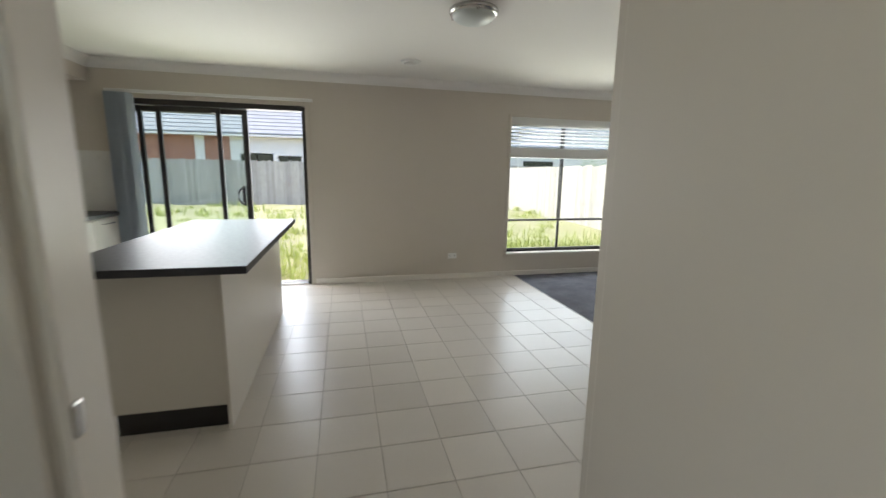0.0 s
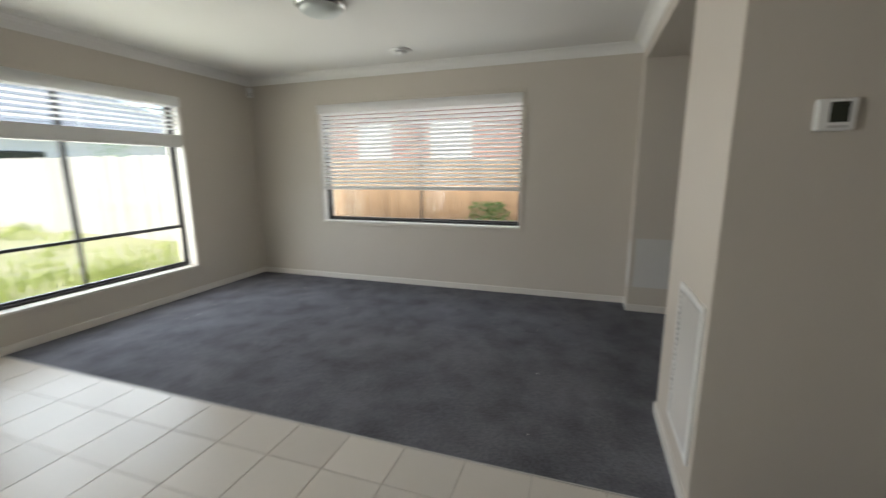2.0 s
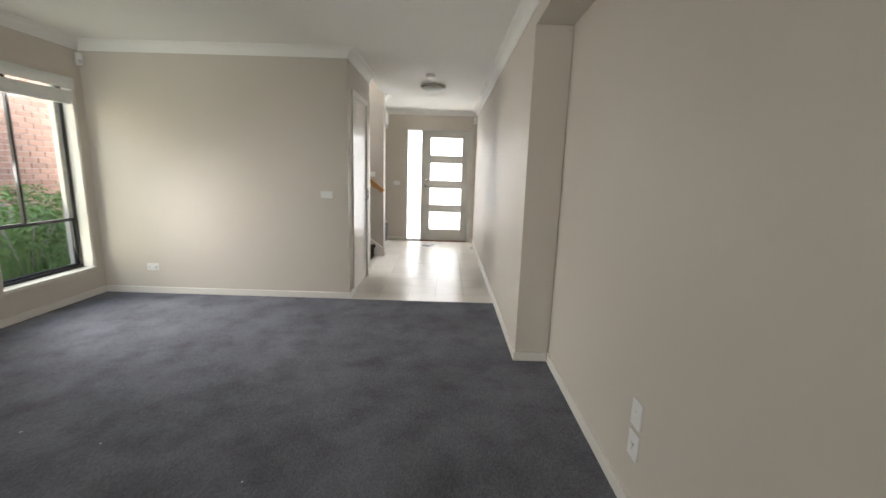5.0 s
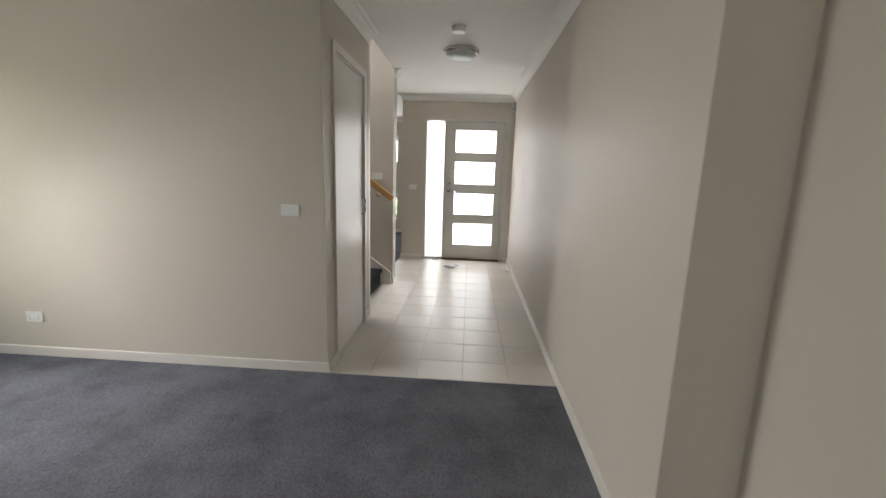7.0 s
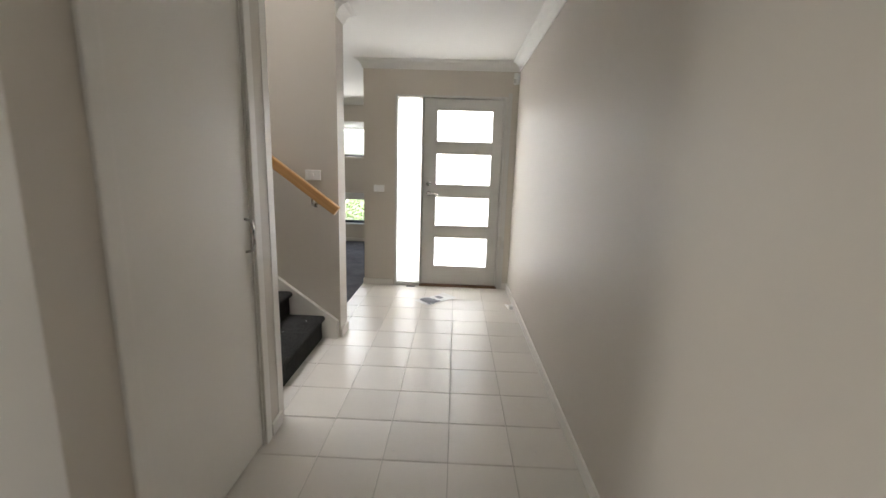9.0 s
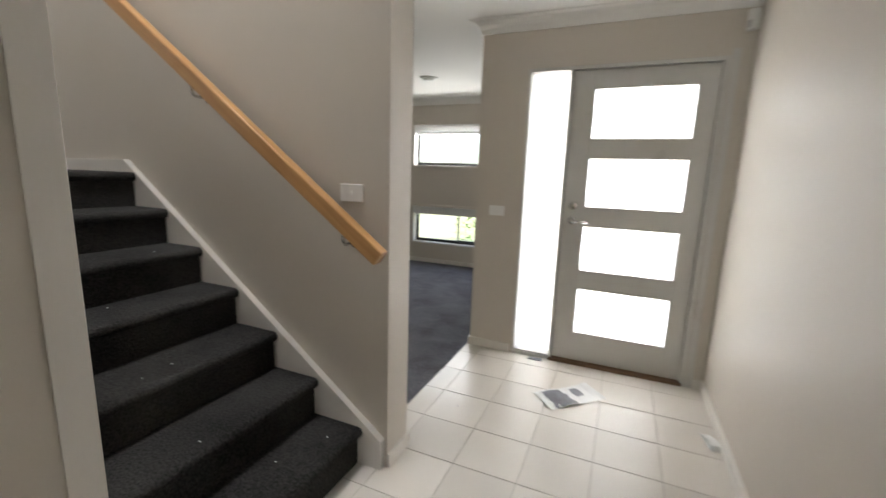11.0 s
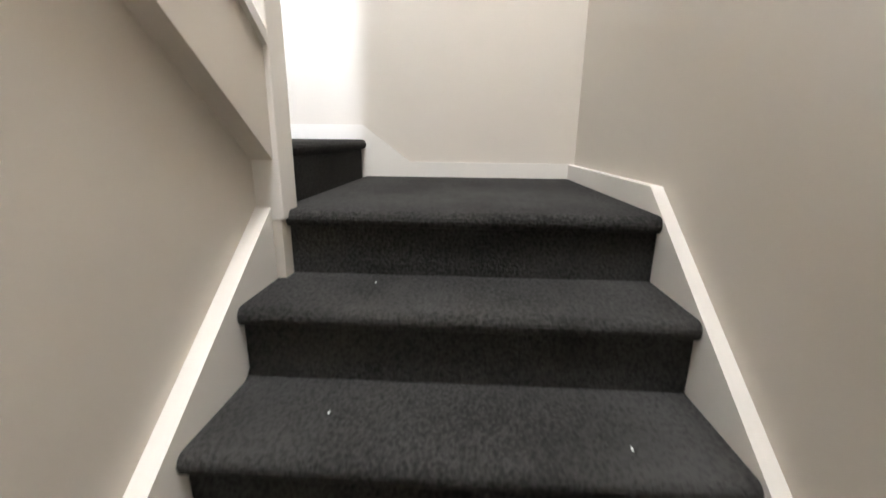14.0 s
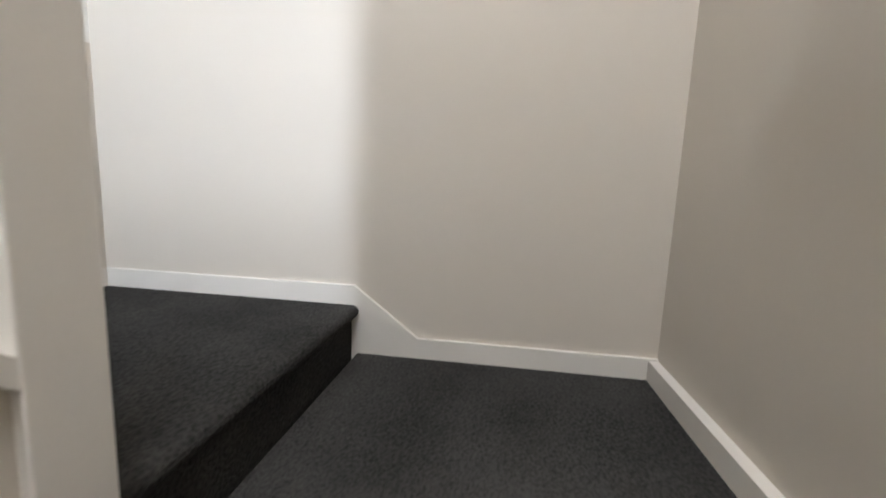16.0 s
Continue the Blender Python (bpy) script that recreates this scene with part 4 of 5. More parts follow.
# ---- small fixtures ----
def plate(name, axis, face, out, a, z, wide, high, label, category, rockers=1, sockets=0, group=""):
    """A wall plate with switch rockers or sockets. out points from the wall into the room."""
    top = thing(name, label, category, group)
    make = placed(axis, face, out)
    bm = bmesh.new()
    make(bm, a - wide / 2, a + wide / 2, 0.0, 0.009, z - high / 2, z + high / 2, 0.003)
    part("cover_plate", bm, WHITE, top)
    for n in range(rockers):
        b = a + (n - (rockers - 1) / 2) * 0.03
        bm = bmesh.new()
        make(bm, b - 0.006, b + 0.006, 0.008, 0.0135, z - 0.009, z + 0.009, 0.002)
        part("rocker", bm, WHITE, top)
    for n in range(sockets):
        b = a + (n - (sockets - 1) / 2) * wide * 0.5
        bm = bmesh.new()
        for da, dz in ((-0.008, 0.004), (0.008, 0.004), (0.0, -0.012)):
            make(bm, b + da - 0.0016, b + da + 0.0016, 0.0085, 0.0094, z + dz - 0.005, z + dz + 0.005)
        part("socket_slots", bm, BLACK, top)
    return top


plate("power_outlet", "x", BACK, -1, 1.668, 0.299, 0.115, 0.072, "white double power outlet low on the wall", "power outlet", 2, 2, "power outlets")
plate("power_outlet", "x", LIVING_S, 1, 4.710, 0.277, 0.115, 0.072, "white double power outlet above the skirting", "power outlet", 2, 2, "power outlets")
plate("light_switch", "x", LIVING_S, 1, 2.915, 1.061, 0.116, 0.074, "white two-gang light switch on the wall", "light switch", 2, 0, "light switches")
plate("light_switch", "x", STAIR_S, 1, 2.873, 1.256, 0.116, 0.074, "white light switch beside the handrail", "light switch", 1, 0, "light switches")
plate("light_switch", "x", FRONT, 1, 2.673, 1.094, 0.116, 0.074, "white light switch beside the front door", "light switch", 2, 0, "light switches")
plate("aerial_outlet", "y", 0.97, 1, -1.560, 0.425, 0.075, 0.110, "white aerial wall plate above another plate", "wall plate", 1, 0, "low wall plates")
plate("power_outlet", "y", 0.97, 1, -1.560, 0.295, 0.075, 0.110, "white upright power outlet above the skirting", "power outlet", 1, 1, "low wall plates")

thermostat = thing("thermostat", "white thermostat with a dark screen on the column", "thermostat")
part("case", box((2.466, 0.566, 1.428), (2.490, 0.662, 1.520), 0.006, 3), WHITE, thermostat)
part("screen", box((2.4645, 0.584, 1.452), (2.467, 0.632, 1.510), 0.001), SCREEN, thermostat, "dark display")
part("button_row", box((2.4645, 0.584, 1.436), (2.467, 0.632, 1.443), 0.001), RAIL_GREY, thermostat)

grille = thing("return_air_grille", "white return-air grille low on the column", "air grille")
bm = bmesh.new()
for lo, hi in (((2.535, 0.865, 0.19), (2.560, 0.877, 0.83)), ((2.885, 0.865, 0.19), (2.910, 0.877, 0.83)), ((2.560, 0.865, 0.19), (2.885, 0.877, 0.215)), ((2.560, 0.865, 0.805), (2.885, 0.877, 0.83))):
    add_box(bm, lo, hi, 0.002)
part("grille_frame", bm, WHITE, grille)
part("backing", box((2.560, 0.8655, 0.215), (2.885, 0.867, 0.805)), INK, grille, "dark filter behind the slats")
fin = None
for n in range(24):
    if fin is None:
        fin = part("slat", prism([(0.8675, 0.0), (0.877, -0.010), (0.877, -0.008), (0.8675, 0.002)], "x", 2.562, 2.883), RAIL_GREY, grille)
        fin.location.z = 0.230
    else:
        more = new("slat", fin.data)
        more.parent, more.location.z = grille, 0.230 + 0.0243 * n

cooler = thing("air_conditioner", "white wall-mounted split air conditioner with an orange label", "air conditioner")
shell = [(EAST - 0.002, 1.955), (EAST - 0.13, 1.955), (EAST - 0.195, 2.005), (EAST - 0.210, 2.08), (EAST - 0.205, 2.205), (EAST - 0.18, 2.235), (EAST - 0.002, 2.24)]
bm = prism(shell, "y", -2.385, -1.50)
bmesh.ops.bevel(bm, geom=bm.edges[:], offset=0.010, segments=2, affect="EDGES", profile=0.5)
part("case", bm, WHITE, cooler)
part("air_flap", prism([(EAST - 0.135, 1.950), (EAST - 0.200, 2.000), (EAST - 0.204, 2.006), (EAST - 0.139, 1.956)], "y", -2.34, -1.55), WHITE, cooler, "white outlet flap")
part("panel_seam", box((EAST - 0.2115, -2.36, 2.045), (EAST - 0.203, -1.52, 2.048)), RAIL_GREY, cooler)
part("energy_label", box((EAST - 0.2115, -1.765, 2.115), (EAST - 0.2045, -1.685, 2.175)), LABEL, cooler, "orange rating label")

def ceiling_lamp(x, y, label):
    lamp = thing("ceiling_light", label, "ceiling light", "round ceiling lights", (x, y, CEIL))
    part("base_ring", turned([(0.150, 0.0), (0.163, -0.004), (0.166, -0.018), (0.160, -0.032), (0.146, -0.038)], steps=48), CHROME, lamp, "nickel ring", True)
    part("glass_shade", turned([(0.145, -0.036), (0.138, -0.052), (0.115, -0.070), (0.080, -0.083), (0.040, -0.090), (0.010, -0.092)], steps=48), LAMPGLASS, lamp, "frosted glass bowl", True)
    for k in range(3):
        a = 2.1 * k + 0.4
        part("clip", box((0.148 * math.cos(a) - 0.01, 0.148 * math.sin(a) - 0.01, -0.046), (0.148 * math.cos(a) + 0.01, 0.148 * math.sin(a) + 0.01, -0.030), 0.003), CHROME, lamp)
    return lamp


ceiling_lamp(1.196, 3.07, "round frosted glass ceiling light over the dining area")
ceiling_lamp(3.49, 3.03, "round frosted glass ceiling light over the family room")
ceiling_lamp(3.06, -2.05, "round frosted glass ceiling light over the living room")
ceiling_lamp(1.946, -5.75, "round frosted glass ceiling light in the hallway")


def ceiling_vent(x, y):
    vent = thing("ceiling_vent", "round white ceiling air vent", "ceiling vent", "round ceiling vents", (x, y, CEIL))
    part("rim", turned([(0.098, 0.0), (0.100, -0.010), (0.092, -0.018), (0.078, -0.016)], steps=40), WHITE, vent, "", True)
    part("diffuser_disc", turned([(0.055, -0.004), (0.068, -0.026), (0.060, -0.034), (0.010, -0.038)], steps=40), WHITE, vent, "", True)
    # dark disc: shade inside the ring gap, given as colour
    part("gap_shade", turned([(0.079, -0.0006), (0.079, -0.0075)], steps=40), INK, vent)


for x, y in ((0.993, 4.465), (4.70, 3.0), (4.35, -1.72)):
    ceiling_vent(x, y)
ceiling_vent(3.97, -9.42)

smoke = thing("smoke_alarm", "small round white smoke alarm on the hallway ceiling", "smoke alarm", "", (1.952, -5.156, CEIL))
part("base", turned([(0.058, 0.0), (0.058, -0.010), (0.055, -0.012)], steps=36), WHITE, smoke, "", True)
part("cover", turned([(0.054, -0.0125), (0.050, -0.036), (0.042, -0.042), (0.012, -0.043)], steps=36), WHITE, smoke, "", True)

def motion_sensor(x, y, z, turn):
    ob = thing("alarm_sensor", "small white alarm sensor high in the room corner", "alarm sensor", "alarm sensors", (x, y, z), turn)
    bm = prism([(-0.030, 0.0), (0.030, 0.0), (0.030, 0.020), (0.018, 0.045), (-0.018, 0.045), (-0.030, 0.020)], "z", -0.055, 0.055)
    bmesh.ops.bevel(bm, geom=bm.edges[:], offset=0.006, segments=2, affect="EDGES", profile=0.5)
    part("case", bm, WHITE, ob)
    part("lens", box((-0.014, 0.0435, -0.045), (0.014, 0.047, -0.005), 0.002), RAIL_GREY, ob)


motion_sensor(EAST - 0.022, BACK - 0.022, 2.255, 135)
motion_sensor(EAST - 0.022, LIVING_S + 0.022, 2.25, 45)
motion_sensor(HALL_W + 0.022, FRONT + 0.022, 2.257, -45)

patch = thing("wall_patch", "unpainted white plaster patch on the wall nib", "wall patch")
part("upper_patch", box((4.9885, 0.32, 0.235), (4.991, 0.83, 0.690)), PATCH, patch)
part("nib_face_patch", box((5.005, 0.8645, 0.215), (5.205, 0.8662, 0.640)), PATCH, patch)

# ---- kitchen ----
island = thing("kitchen_island", "cream laminate kitchen island with a black kickboard", "kitchen island")
part("cabinet_body", box((-0.89, 2.420, 0.125), (-0.306, 4.29, 0.858), 0.002), LAMINATE, island)
part("end_panel", box((-0.89, 2.400, 0.122), (-0.306, 2.419, 0.858), 0.0015), LAMINATE, island, "cream end panel")
part("back_panel", box((-0.304, 2.378, 0.0), (-0.285, 4.30, 0.858), 0.0015), LAMINATE, island, "cream back panel down to the floor")
part("kickboard", box((-0.82, 2.412, 0.0), (-0.306, 4.29, 0.121), 0.001), KICK, island, "black kickboard")
part("recess_panel", box((-0.895, 2.42, 0.14), (-0.891, 4.29, 0.85)), LAMINATE, island)
worktop = tagged(to_object("worktop", box((-0.99, 2.236, 0.862), (-0.134, 4.30, 0.900), 0.003), WORKTOP), "charcoal speckled laminate worktop resting on the island", "worktop")
units = thing("base_cabinet", "cream laminate kitchen base cabinet against the wall", "cabinet")
part("body", box((WEST + 0.005, 1.2, 0.12), (-2.01, BACK - 0.002, 0.858), 0.001), LAMINATE, units)
part("kickboard", box((WEST + 0.005, 1.2, 0.0), (-2.06, BACK - 0.002, 0.119)), KICK, units)
for n in (0, 1, 2, 3, 4, 6, 7):
    y = 1.205 + 0.504 * n
    front_leaf = part("cabinet_door", box((-2.009, y, 0.13), (-1.991, y + 0.499, 0.845), 0.002), LAMINATE, units)
    part("handle", add_tube(bmesh.new(), [(-1.991, y + 0.15, 0.80), (-1.965, y + 0.152, 0.80), (-1.965, y + 0.348, 0.80), (-1.991, y + 0.35, 0.80)], 0.005, 8), CHROME, front_leaf, "", True)
tagged(to_object("worktop", box((WEST + 0.001, 1.19, 0.862), (-1.965, BACK - 0.001, 0.900), 0.003), WORKTOP), "charcoal laminate worktop on the wall cabinets", "worktop")
washer = thing("dishwasher", "white built-in dishwasher with an energy label on its front", "dishwasher")
part("door_panel", box((-2.009, 3.728, 0.13), (-1.985, 4.226, 0.735), 0.004), WHITE, washer)
part("control_panel", box((-2.009, 3.728, 0.740), (-1.982, 4.226, 0.848), 0.005), WHITE, washer)
part("handle_recess", box((-1.9822, 3.85, 0.752), (-1.9805, 4.10, 0.772)), BLACK, washer, "dark handle recess")
part("energy_label", box((-1.9852, 4.115, 0.47), (-1.984, 4.205, 0.61)), LABEL, washer, "yellow-orange energy label")
splash = thing("splashback", "plain white splashback above the kitchen worktop", "splashback")
part("panel", box((WEST + 0.002, BACK - 0.009, 0.902), (-2.02, BACK - 0.001, 1.52), 0.001), WHITE, splash)

# ---- loose things ----
def creased(u, v):
    """Height of the crumpled leaflet at u along it and v across it."""
    return 0.004 + 0.013 * max(0, math.sin(u * 21 + v * 6)) * (0.5 + 1.8 * abs(v)) + 0.02 * max(0, abs(u) - 0.14)


def leaf_sheet(u0, u1, v0, v1, lift, wave=0.0):
    """A thin crumpled sheet between u0 and u1, v0 and v1, with wavy ends."""
    bm = bmesh.new()
    rows = []
    for i in range(15):
        row = []
        for j in range(9):
            v = v0 + (v1 - v0) * j / 8
            u = u0 + (u1 - u0) * i / 14 + wave * math.sin(v * 60 + i * 0.2)
            row.append(bm.verts.new((u, v, creased(u, v) + lift)))
        rows.append(row)
    for i in range(14):
        for j in range(8):
            bm.faces.new((rows[i][j], rows[i + 1][j], rows[i + 1][j + 1], rows[i][j + 1]))
    bmesh.ops.recalc_face_normals(bm, faces=bm.faces)
    bmesh.ops.solidify(bm, geom=bm.faces[:], thickness=0.0008)
    return bm


flyer = thing("flyer", "crumpled leaflet with a dark picture on the entry tiles", "leaflet", "", (1.995, -7.49, 0.0), 44)
part("sheet", leaf_sheet(-0.20, 0.20, -0.10, 0.10, 0.0), PAPERWHITE, flyer, "white paper")
part("printed_picture", leaf_sheet(0.01, 0.155, -0.085, 0.098, 0.0014, 0.008), PAPER, flyer, "dark printed picture")
part("printed_strip", leaf_sheet(-0.10, -0.04, -0.07, 0.02, 0.0014, 0.004), INK, flyer, "grey printed strip")
stop = thing("door_stop", "white plastic door stop lying against the skirting", "door stop", "", (1.262, -7.34, 0.0), 10)
part("wedge", prism([(-0.07, 0.0), (0.07, 0.0), (0.07, 0.032), (0.02, 0.034), (-0.07, 0.006)], "x", -0.022, 0.022), WHITE, stop)
scrap = thing("scrap", "small dark scrap by the door threshold", "scrap", "", (2.30, -7.93, 0.0), 0)
part("scrap_body", box((-0.05, -0.02, 0.0), (0.05, 0.02, 0.008), 0.003), INK, scrap)
litter_random = random.Random(11)
bm = bmesh.new()
for n in range(26):
    area = litter_random.choice([(1.3, 2.6, -7.8, -4.4, 0.001), (2.8, 5.0, 1.2, 4.8, 0.004), (2.0, 4.8, -4.0, -0.5, 0.004)])
    x, y, r = litter_random.uniform(area[0], area[1]), litter_random.uniform(area[2], area[3]), litter_random.uniform(0.002, 0.006)
    add_box(bm, (x - r, y - r * 0.4, area[4]), (x + r, y + r * 0.4, area[4] + 0.003))
for k in range(1, 7):
    for n in range(1 + k % 2):
        x, y = FIRST + GOING * (k - 1) + litter_random.uniform(0.05, 0.22), litter_random.uniform(-6.35, -5.5)
        add_box(bm, (x - 0.004, y - 0.0015, RISE * k), (x + 0.004, y + 0.0015, RISE * k + 0.002))
tagged(to_object("crumbs", bm, PAPERWHITE), "tiny pale crumbs and lint on the floors", "litter", "", "stuff")

# ---- outside ----
bm = bmesh.new()
bmesh.ops.create_grid(bm, x_segments=120, y_segments=120, size=400)
for v in bm.verts:
    v.co.z = -0.12
structure("ground", bm, SOIL, "weedy bare yard ground", "ground")
bm = bmesh.new()
bmesh.ops.create_grid(bm, x_segments=70, y_segments=50, size=1)
for v in bm.verts:
    v.co = Vector((1.5 + v.co.x * 13.5, 12.0 + v.co.y * 6.4, 0))
    v.co.z = -0.10 + 0.16 * noise.noise(Vector((v.co.x * 0.5, v.co.y * 0.5, 0))) * min(1, (v.co.y - 5.6) * 0.6) + max(0, v.co.y - 7) * 0.012
structure("yard", bm, SOIL, "uneven weedy back yard", "ground")
weed_random = random.Random(3)
bm = bmesh.new()


def blade(bm, x, y, z, h, lean, w):
    a = weed_random.uniform(0, 6.28)
    dx, dy = math.cos(a), math.sin(a)
    p = [(x - dy * w, y + dx * w, z), (x + dy * w, y - dx * w, z), (x + dx * lean * 0.4 + dy * w * 0.7, y + dy * lean * 0.4 - dx * w * 0.7, z + h * 0.6), (x + dx * lean * 0.4 - dy * w * 0.7, y + dy * lean * 0.4 + dx * w * 0.7, z + h * 0.6), (x + dx * lean, y + dy * lean, z + h)]
    v = [bm.verts.new(q) for q in p]
    bm.faces.new(v[:4]), bm.faces.new((v[3], v[2], v[4]))


clumps = [(weed_random.uniform(-9, 12), 5.75 + weed_random.random() ** 1.6 * 12, weed_random.uniform(0.15, 0.5)) for _ in range(420)]
clumps += [(weed_random.uniform(-3, 5.5), weed_random.uniform(5.75, 8.2), weed_random.uniform(0.2, 0.5)) for _ in range(230)]
for cx, cy, size in clumps:
    for _ in range(26):
        x, y = weed_random.gauss(cx, size * 0.45), max(5.6, weed_random.gauss(cy, size * 0.45))
        blade(bm, x, y, -0.12 + max(0, y - 7) * 0.012, weed_random.uniform(0.4, 1.0) * size * 0.75, weed_random.uniform(0.03, 0.14), 0.006 + 0.0009 * (y - 5))
tagged(to_object("weeds", bm, GRASS), "tall yellow-green weeds in the back yard", "weeds", "", "stuff")


def paling_fence(name, axis, line, lo, hi, base, height, material, label, nearest):
    """Upright palings on two rails; the nearest ones are pieces of their own."""
    top = thing(name, label, "fence")
    fence_random = random.Random(len(label))
    rest, meshes, count, a = bmesh.new(), [], 0, lo
    for k in range(4):
        h = height - 0.012 * k
        meshes.append(box((-0.050, -0.008, 0), (0.050, 0.008, h), 0.002, 1))
    data = []
    for b in meshes:
        mesh = bpy.data.meshes.new("paling")
        b.to_mesh(mesh), b.free()
        mesh.materials.append(material)
        data.append(mesh)
    while a < hi:
        if nearest[0] < a < nearest[1] and count < 280:
            ob = new("paling", fence_random.choice(data))
            ob.parent = top
            off = line + fence_random.uniform(-0.004, 0.004)
            ob.matrix_basis = pose(*((a, off) if axis == "x" else (off, a)), base, 0, 0, 0 if axis == "x" else 90)
            count += 1
        else:
            h = base + height - fence_random.uniform(0, 0.04)
            add_box(rest, *(((a - 0.05, line - 0.008, base), (a + 0.05, line + 0.008, h)) if axis == "x" else ((line - 0.008, a - 0.05, base), (line + 0.008, a + 0.05, h))))
        a += 0.104
    for z in (0.35, height - 0.35):
        bm = box((lo, line + 0.010, base + z), (hi, line + 0.055, base + z + 0.09)) if axis == "x" else box((line + 0.010, lo, base + z), (line + 0.055, hi, base + z + 0.09))
        part("rail", bm, material, top)
    if len(rest.verts):
        tagged(part("far_palings", rest, material, top), "", "", "", "stuff")
    else:
        rest.free()


paling_fence("fence", "x", 18.0, -16, 22, 0.02, 1.75, FENCE, "weathered grey timber paling fence behind the yard", (-9, 14))
paling_fence("fence", "y", 7.05, 6.6, 17.9, -0.10, 1.75, FENCE, "weathered grey timber paling fence beside the yard", (6.5, 14))
paling_fence("fence", "y", 7.05, -2.6, 6.5, -0.12, 1.62, FENCE_NEW, "light brown timber paling fence along the side", (-2, 9))
paling_fence("fence", "y", -10.5, 4, 17.9, -0.10, 1.75, FENCE, "weathered timber paling fence at the far side", (5, 12))


def house(name, label, x0, x1, y0, y1, eave, ridge, base, along, wall_material, openings, side):
    """A neighbouring brick house: walls, tiled roof with courses, gutter, windows on the side that shows."""
    top = thing(name, label, "house")
    part("wall", box((x0, y0, base), (x1, y1, eave)), wall_material, top)
    o = 0.45
    rows = 16
    if along == "x":
        mid, half = (y0 + y1) / 2, (y1 - y0) / 2 + o
        for s in (-1, 1):
            for n in range(rows):
                bm = bmesh.new()
                u0, u1 = 1 - n / rows, 1 - (n + 1) / rows
                z0, z1 = eave + (ridge - eave) * n / rows, eave + (ridge - eave) * (n + 1) / rows
                i0, i1 = half * (1 - u0), half * (1 - u1)
                v = [bm.verts.new(p) for p in ((x0 - o + i0, mid + s * half * u0, z0 + 0.05), (x1 + o - i0, mid + s * half * u0, z0 + 0.05), (x1 + o - i1, mid + s * half * u1, z1 + 0.02), (x0 - o + i1, mid + s * half * u1, z1 + 0.02), (x0 - o + i0, mid + s * half * u0, z0), (x1 + o - i0, mid + s * half * u0, z0))]
                bm.faces.new(v[:4]), bm.faces.new((v[4], v[5], v[1], v[0]))
                part("roof_course", bm, ROOFTILE, top)
        for xe, si in ((x0 - o, 1), (x1 + o, -1)):
            bm = bmesh.new()
            v = [bm.verts.new(p) for p in ((xe, mid - half, eave), (xe, mid + half, eave), (xe + si * half, mid, ridge + 0.02))]
            bm.faces.new(v)
            part("roof_hip", bm, ROOFTILE, top, "grey tiled hip end")
    else:
        mid, half = (x0 + x1) / 2, (x1 - x0) / 2 + o
        for s in (-1, 1):
            for n in range(rows):
                bm = bmesh.new()
                u0, u1 = 1 - n / rows, 1 - (n + 1) / rows
                z0, z1 = eave + (ridge - eave) * n / rows, eave + (ridge - eave) * (n + 1) / rows
                v = [bm.verts.new(p) for p in ((mid + s * half * u0, y0 - o, z0 + 0.05), (mid + s * half * u0, y1 + o, z0 + 0.05), (mid + s * half * u1, y1 + o, z1 + 0.02), (mid + s * half * u1, y0 - o, z1 + 0.02), (mid + s * half * u0, y0 - o, z0), (mid + s * half * u0, y1 + o, z0))]
                bm.faces.new(v[:4]), bm.faces.new((v[4], v[5], v[1], v[0]))
                part("roof_course", bm, ROOFTILE, top)
    bm = box((x0 - o, y0 - o, eave - 0.12), (x1 + o, y1 + o, eave - 0.02))
    part("eave", bm, RENDERED, top, "white eaves and gutter")
    for a0, a1, z0, z1, kind in openings:
        if side == "y":
            lo, hi = (a0, y0 - 0.03, z0), (a1, y0 + 0.02, z1)
        else:
            lo, hi = (x0 - 0.03, a0, z0), (x0 + 0.02, a1, z1)
        if kind == "render":
            part("render_panel", box(lo, hi, 0.01), RENDERED, top, "white rendered panel")
            continue
        w = part("window", box(lo, hi, 0.01), FRAME if kind == "dark" else RENDERED, top)
        for n in range(2):
            m0, m1 = a0 + 0.06 + (a1 - a0 - 0.06) / 2 * n, a0 + (a1 - a0 - 0.06) / 2 * (n + 1)
            if side == "y":
                part("pane", box((m0, y0 - 0.036, z0 + 0.06), (m1, y0 - 0.031, z1 - 0.06)), SCREEN if kind == "dark" else BLIND, w)
            else:
                part("pane", box((x0 - 0.036, m0, z0 + 0.06), (x0 - 0.031, m1, z1 - 0.06)), SCREEN if kind == "dark" else BLIND, w)


house("house", "red brick neighbouring house with a grey tiled hip roof", -16, 6, 22.0, 33, 3.05, 6.4, 0.0, "x", BRICKFAR, [(-4.8, -1.2, 1.2, 2.95, "render"), (-4.4, -2.9, 1.3, 2.2, "dark"), (-2.7, -1.6, 1.3, 2.1, "dark"), (-10.2, -8.4, 1.2, 2.2, "dark"), (-6.3, -5.9, 0.0, 2.95, "render")], "y")
house("house", "pale neighbouring house with a grey tiled roof beyond the fence", 9.5, 24, 24.0, 34, 3.0, 5.8, 0.0, "x", RENDERED, [(11, 13, 1.0, 2.2, "dark")], "y")
house("house", "red brick neighbouring house along the side lane", 8.3, 17, -2.5, 8.3, 2.75, 5.2, -0.12, "y", BRICKFAR, [(3.25, 4.05, 1.1, 2.2, "light"), (4.85, 5.55, 1.1, 2.2, "light")], "x")

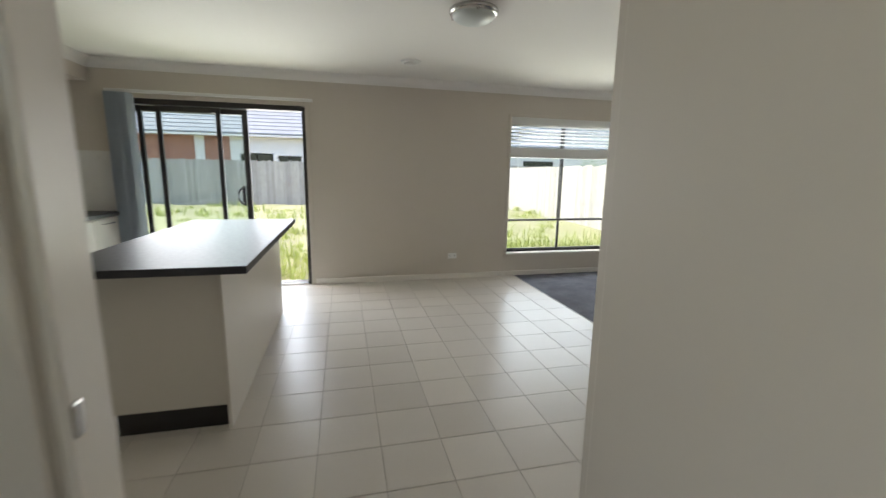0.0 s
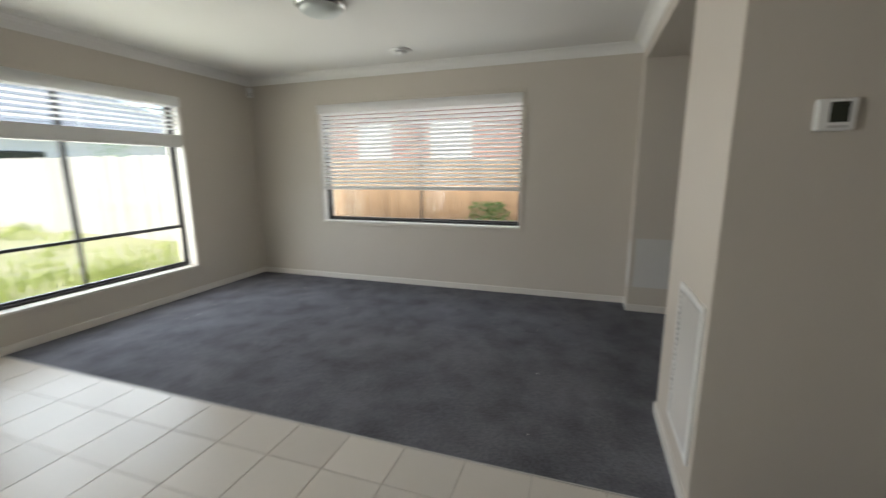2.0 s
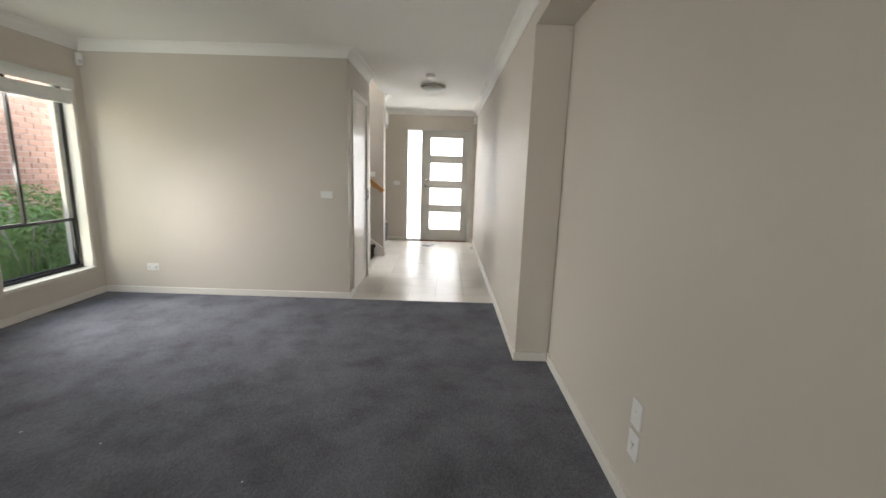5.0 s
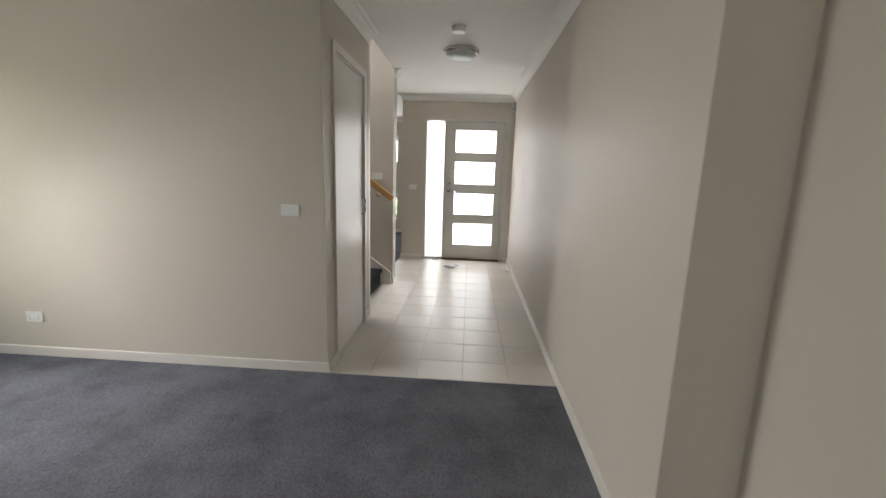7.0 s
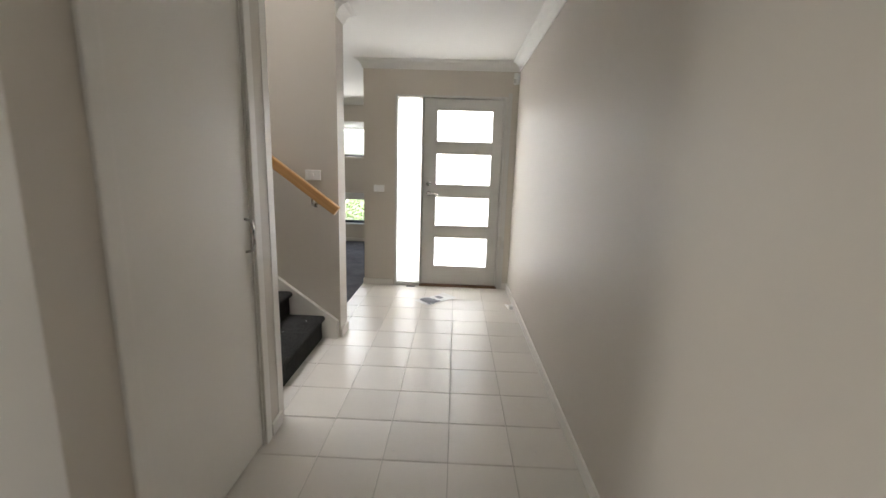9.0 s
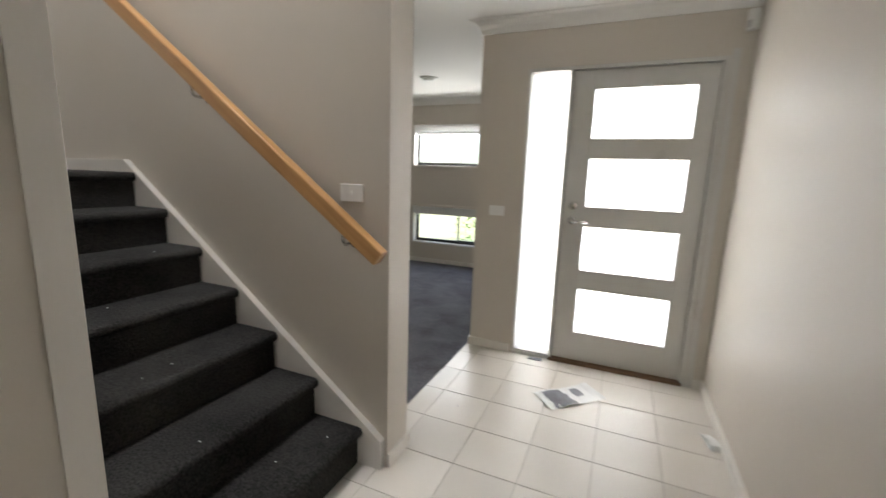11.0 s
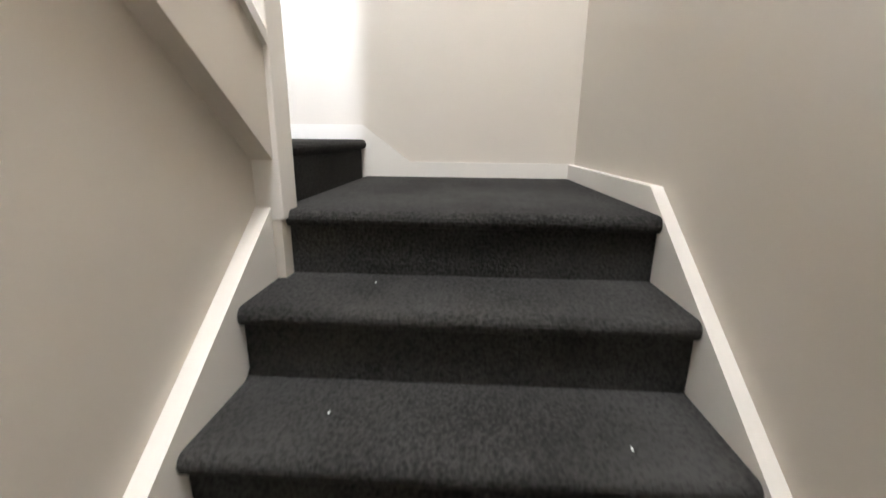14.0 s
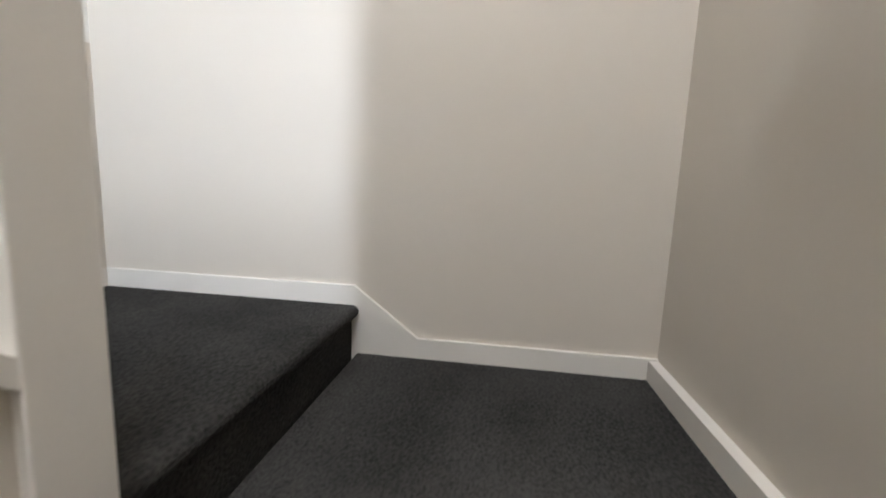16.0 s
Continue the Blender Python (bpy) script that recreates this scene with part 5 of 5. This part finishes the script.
# brick wall next door, across the lane from the narrow living room window
LANE = 8.2
lane = thing("brick_wall", "red-brown brick wall of the house next door", "brick wall")
part("mortar_bed", box((LANE, -9.6, -0.12), (LANE + 0.24, -2.75, 2.75)), MORTAR, lane, "pale mortar")
one_brick, half_brick = (box((-0.010, -w / 2, -0.038), (0.030, w / 2, 0.038), 0.003, 1) for w in (0.230, 0.110))
brick_data = []
for b in (one_brick, half_brick):
    mesh = bpy.data.meshes.new("brick")
    b.to_mesh(mesh), b.free()
    mesh.materials.append(BRICK)
    brick_data.append(mesh)
rest = bmesh.new()
for row in range(33):
    z, y = -0.06 + 0.086 * row, -9.48 + (0.12 if row % 2 else 0.0)
    while y < -2.9:
        if -7.7 < y < -5.15 and 0.45 < z < 2.5:
            ob = new("brick", brick_data[0])
            ob.parent, ob.location = lane, (LANE, y, z)
        else:
            add_box(rest, (LANE - 0.010, y - 0.115, z - 0.038), (LANE + 0.02, y + 0.115, z + 0.038))
        y += 0.240
    if row % 2:
        ob = new("brick", brick_data[1])
        ob.parent, ob.location = lane, (LANE, -9.54, z)
tagged(part("far_bricks", rest, BRICK, lane), "", "", "", "stuff")
post = thing("timber_post", "rough pale timber post beside the brick wall", "post")
part("post", box((6.42, -5.66, -0.12), (6.52, -5.50, 2.6), 0.006), FENCE_NEW, post)

shrub_random = random.Random(9)


def shrub(x, y, radius, height, label, leaves):
    top = thing("shrub", label, "shrub", "", (x, y, -0.12))
    bm = bmesh.new()
    for n in range(7):
        a = n * 0.9
        add_tube(bm, [(0.02 * math.cos(a), 0.02 * math.sin(a), 0), (radius * 0.3 * math.cos(a), radius * 0.3 * math.sin(a), height * 0.45), (radius * 0.6 * math.cos(a), radius * 0.6 * math.sin(a), height * 0.8)], 0.008, 5)
    part("stems", bm, FENCE, top)
    bm = bmesh.new()
    for _ in range(leaves):
        a, r, h = shrub_random.uniform(0, 6.283), radius * shrub_random.random() ** 0.6, shrub_random.uniform(0.05, 1.0) * height
        r *= 1.0 - 0.45 * (h / height) ** 2
        c = Vector((r * math.cos(a), r * math.sin(a), h))
        turn = Euler((shrub_random.uniform(-1, 1), shrub_random.uniform(-1, 1), shrub_random.uniform(0, 6.28))).to_matrix()
        s = shrub_random.uniform(0.02, 0.05)
        v = [bm.verts.new(c + turn @ Vector(p)) for p in ((-s, 0, 0), (0, s * 0.5, s * 0.15), (s * 1.2, 0, 0), (0, -s * 0.5, s * 0.15))]
        bm.faces.new(v)
    part("leaves", bm, LEAF, top)


for spec in ((6.25, -4.45, 0.45, 0.95), (6.35, -5.05, 0.42, 1.05), (6.2, -3.7, 0.40, 0.75), (6.15, -4.95, 0.35, 0.6), (6.45, -3.1, 0.4, 0.6), (7.4, -5.6, 0.5, 1.1), (7.3, -6.5, 0.55, 1.2), (7.7, -4.9, 0.45, 0.9)):
    shrub(*spec, "leafy green weeds along the side lane", 900)
shrub(6.55, 2.55, 0.45, 0.98, "green shrub against the side fence", 900)
shrub(13.3, 20.2, 1.2, 2.75, "yellow-green bush beyond the back fence", 1600)
shrub(4.4, -13.4, 0.8, 1.3, "green garden shrub in front of the house", 1200)
shrub(3.6, -14.0, 0.7, 1.0, "green garden shrub in front of the house", 900)
bm = bmesh.new()
for _ in range(7000):
    x, y = weed_random.uniform(5.6, 8.15), weed_random.uniform(-8.6, -2.7)
    blade(bm, x, y, -0.12, weed_random.uniform(0.2, 0.75), weed_random.uniform(0.03, 0.2), 0.008)
tagged(to_object("weeds", bm, LEAF), "green weeds in the side lane", "weeds", "", "stuff")
structure("porch", box((0.6, -11.2, -0.12), (2.60, -8.26, -0.03)), CONCRETE, "concrete front porch", "porch")
structure("driveway", box((-4, -22, -0.115), (0.55, -8.3, -0.06)), CONCRETE, "pale concrete driveway", "driveway")

# ---- floor tiles ----
PITCH = 0.303
tile_meshes = {}


def tile(parent, x0, x1, y0, y1):
    w, d = round(x1 - x0, 4), round(y1 - y0, 4)
    if w < 0.02 or d < 0.02:
        return
    key = (w, d)
    if key not in tile_meshes:
        mesh = bpy.data.meshes.new("tile")
        bm = box((-w / 2, -d / 2, -0.012), (w / 2, d / 2, 0.0), 0.0012, 1)
        bm.to_mesh(mesh), bm.free()
        mesh.materials.append(TILE)
        tile_meshes[key] = mesh
    ob = new("tile", tile_meshes[key])
    ob.parent, ob.location = parent, ((x0 + x1) / 2, (y0 + y1) / 2, 0.0)


def lay(parent, ax, ay, x0, x1, y0, y1):
    """Tiles with a joint at (ax, ay), cut to the floor's edges."""
    gap = 0.0019
    i0, j0 = math.floor((x0 - ax) / PITCH), math.floor((y0 - ay) / PITCH)
    i = i0
    while ax + i * PITCH < x1:
        j = j0
        while ay + j * PITCH < y1:
            tile(parent, max(ax + i * PITCH + gap, x0), min(ax + (i + 1) * PITCH - gap, x1), max(ay + j * PITCH + gap, y0), min(ay + (j + 1) * PITCH - gap, y1))
            j += 1
        i += 1


lay(floor_hall, 1.818, -4.483, HALL_W, 2.86, FRONT, -4.203)
lay(floor_kitchen, 0.160, 2.055, WEST, 2.533, 0.70, BACK)
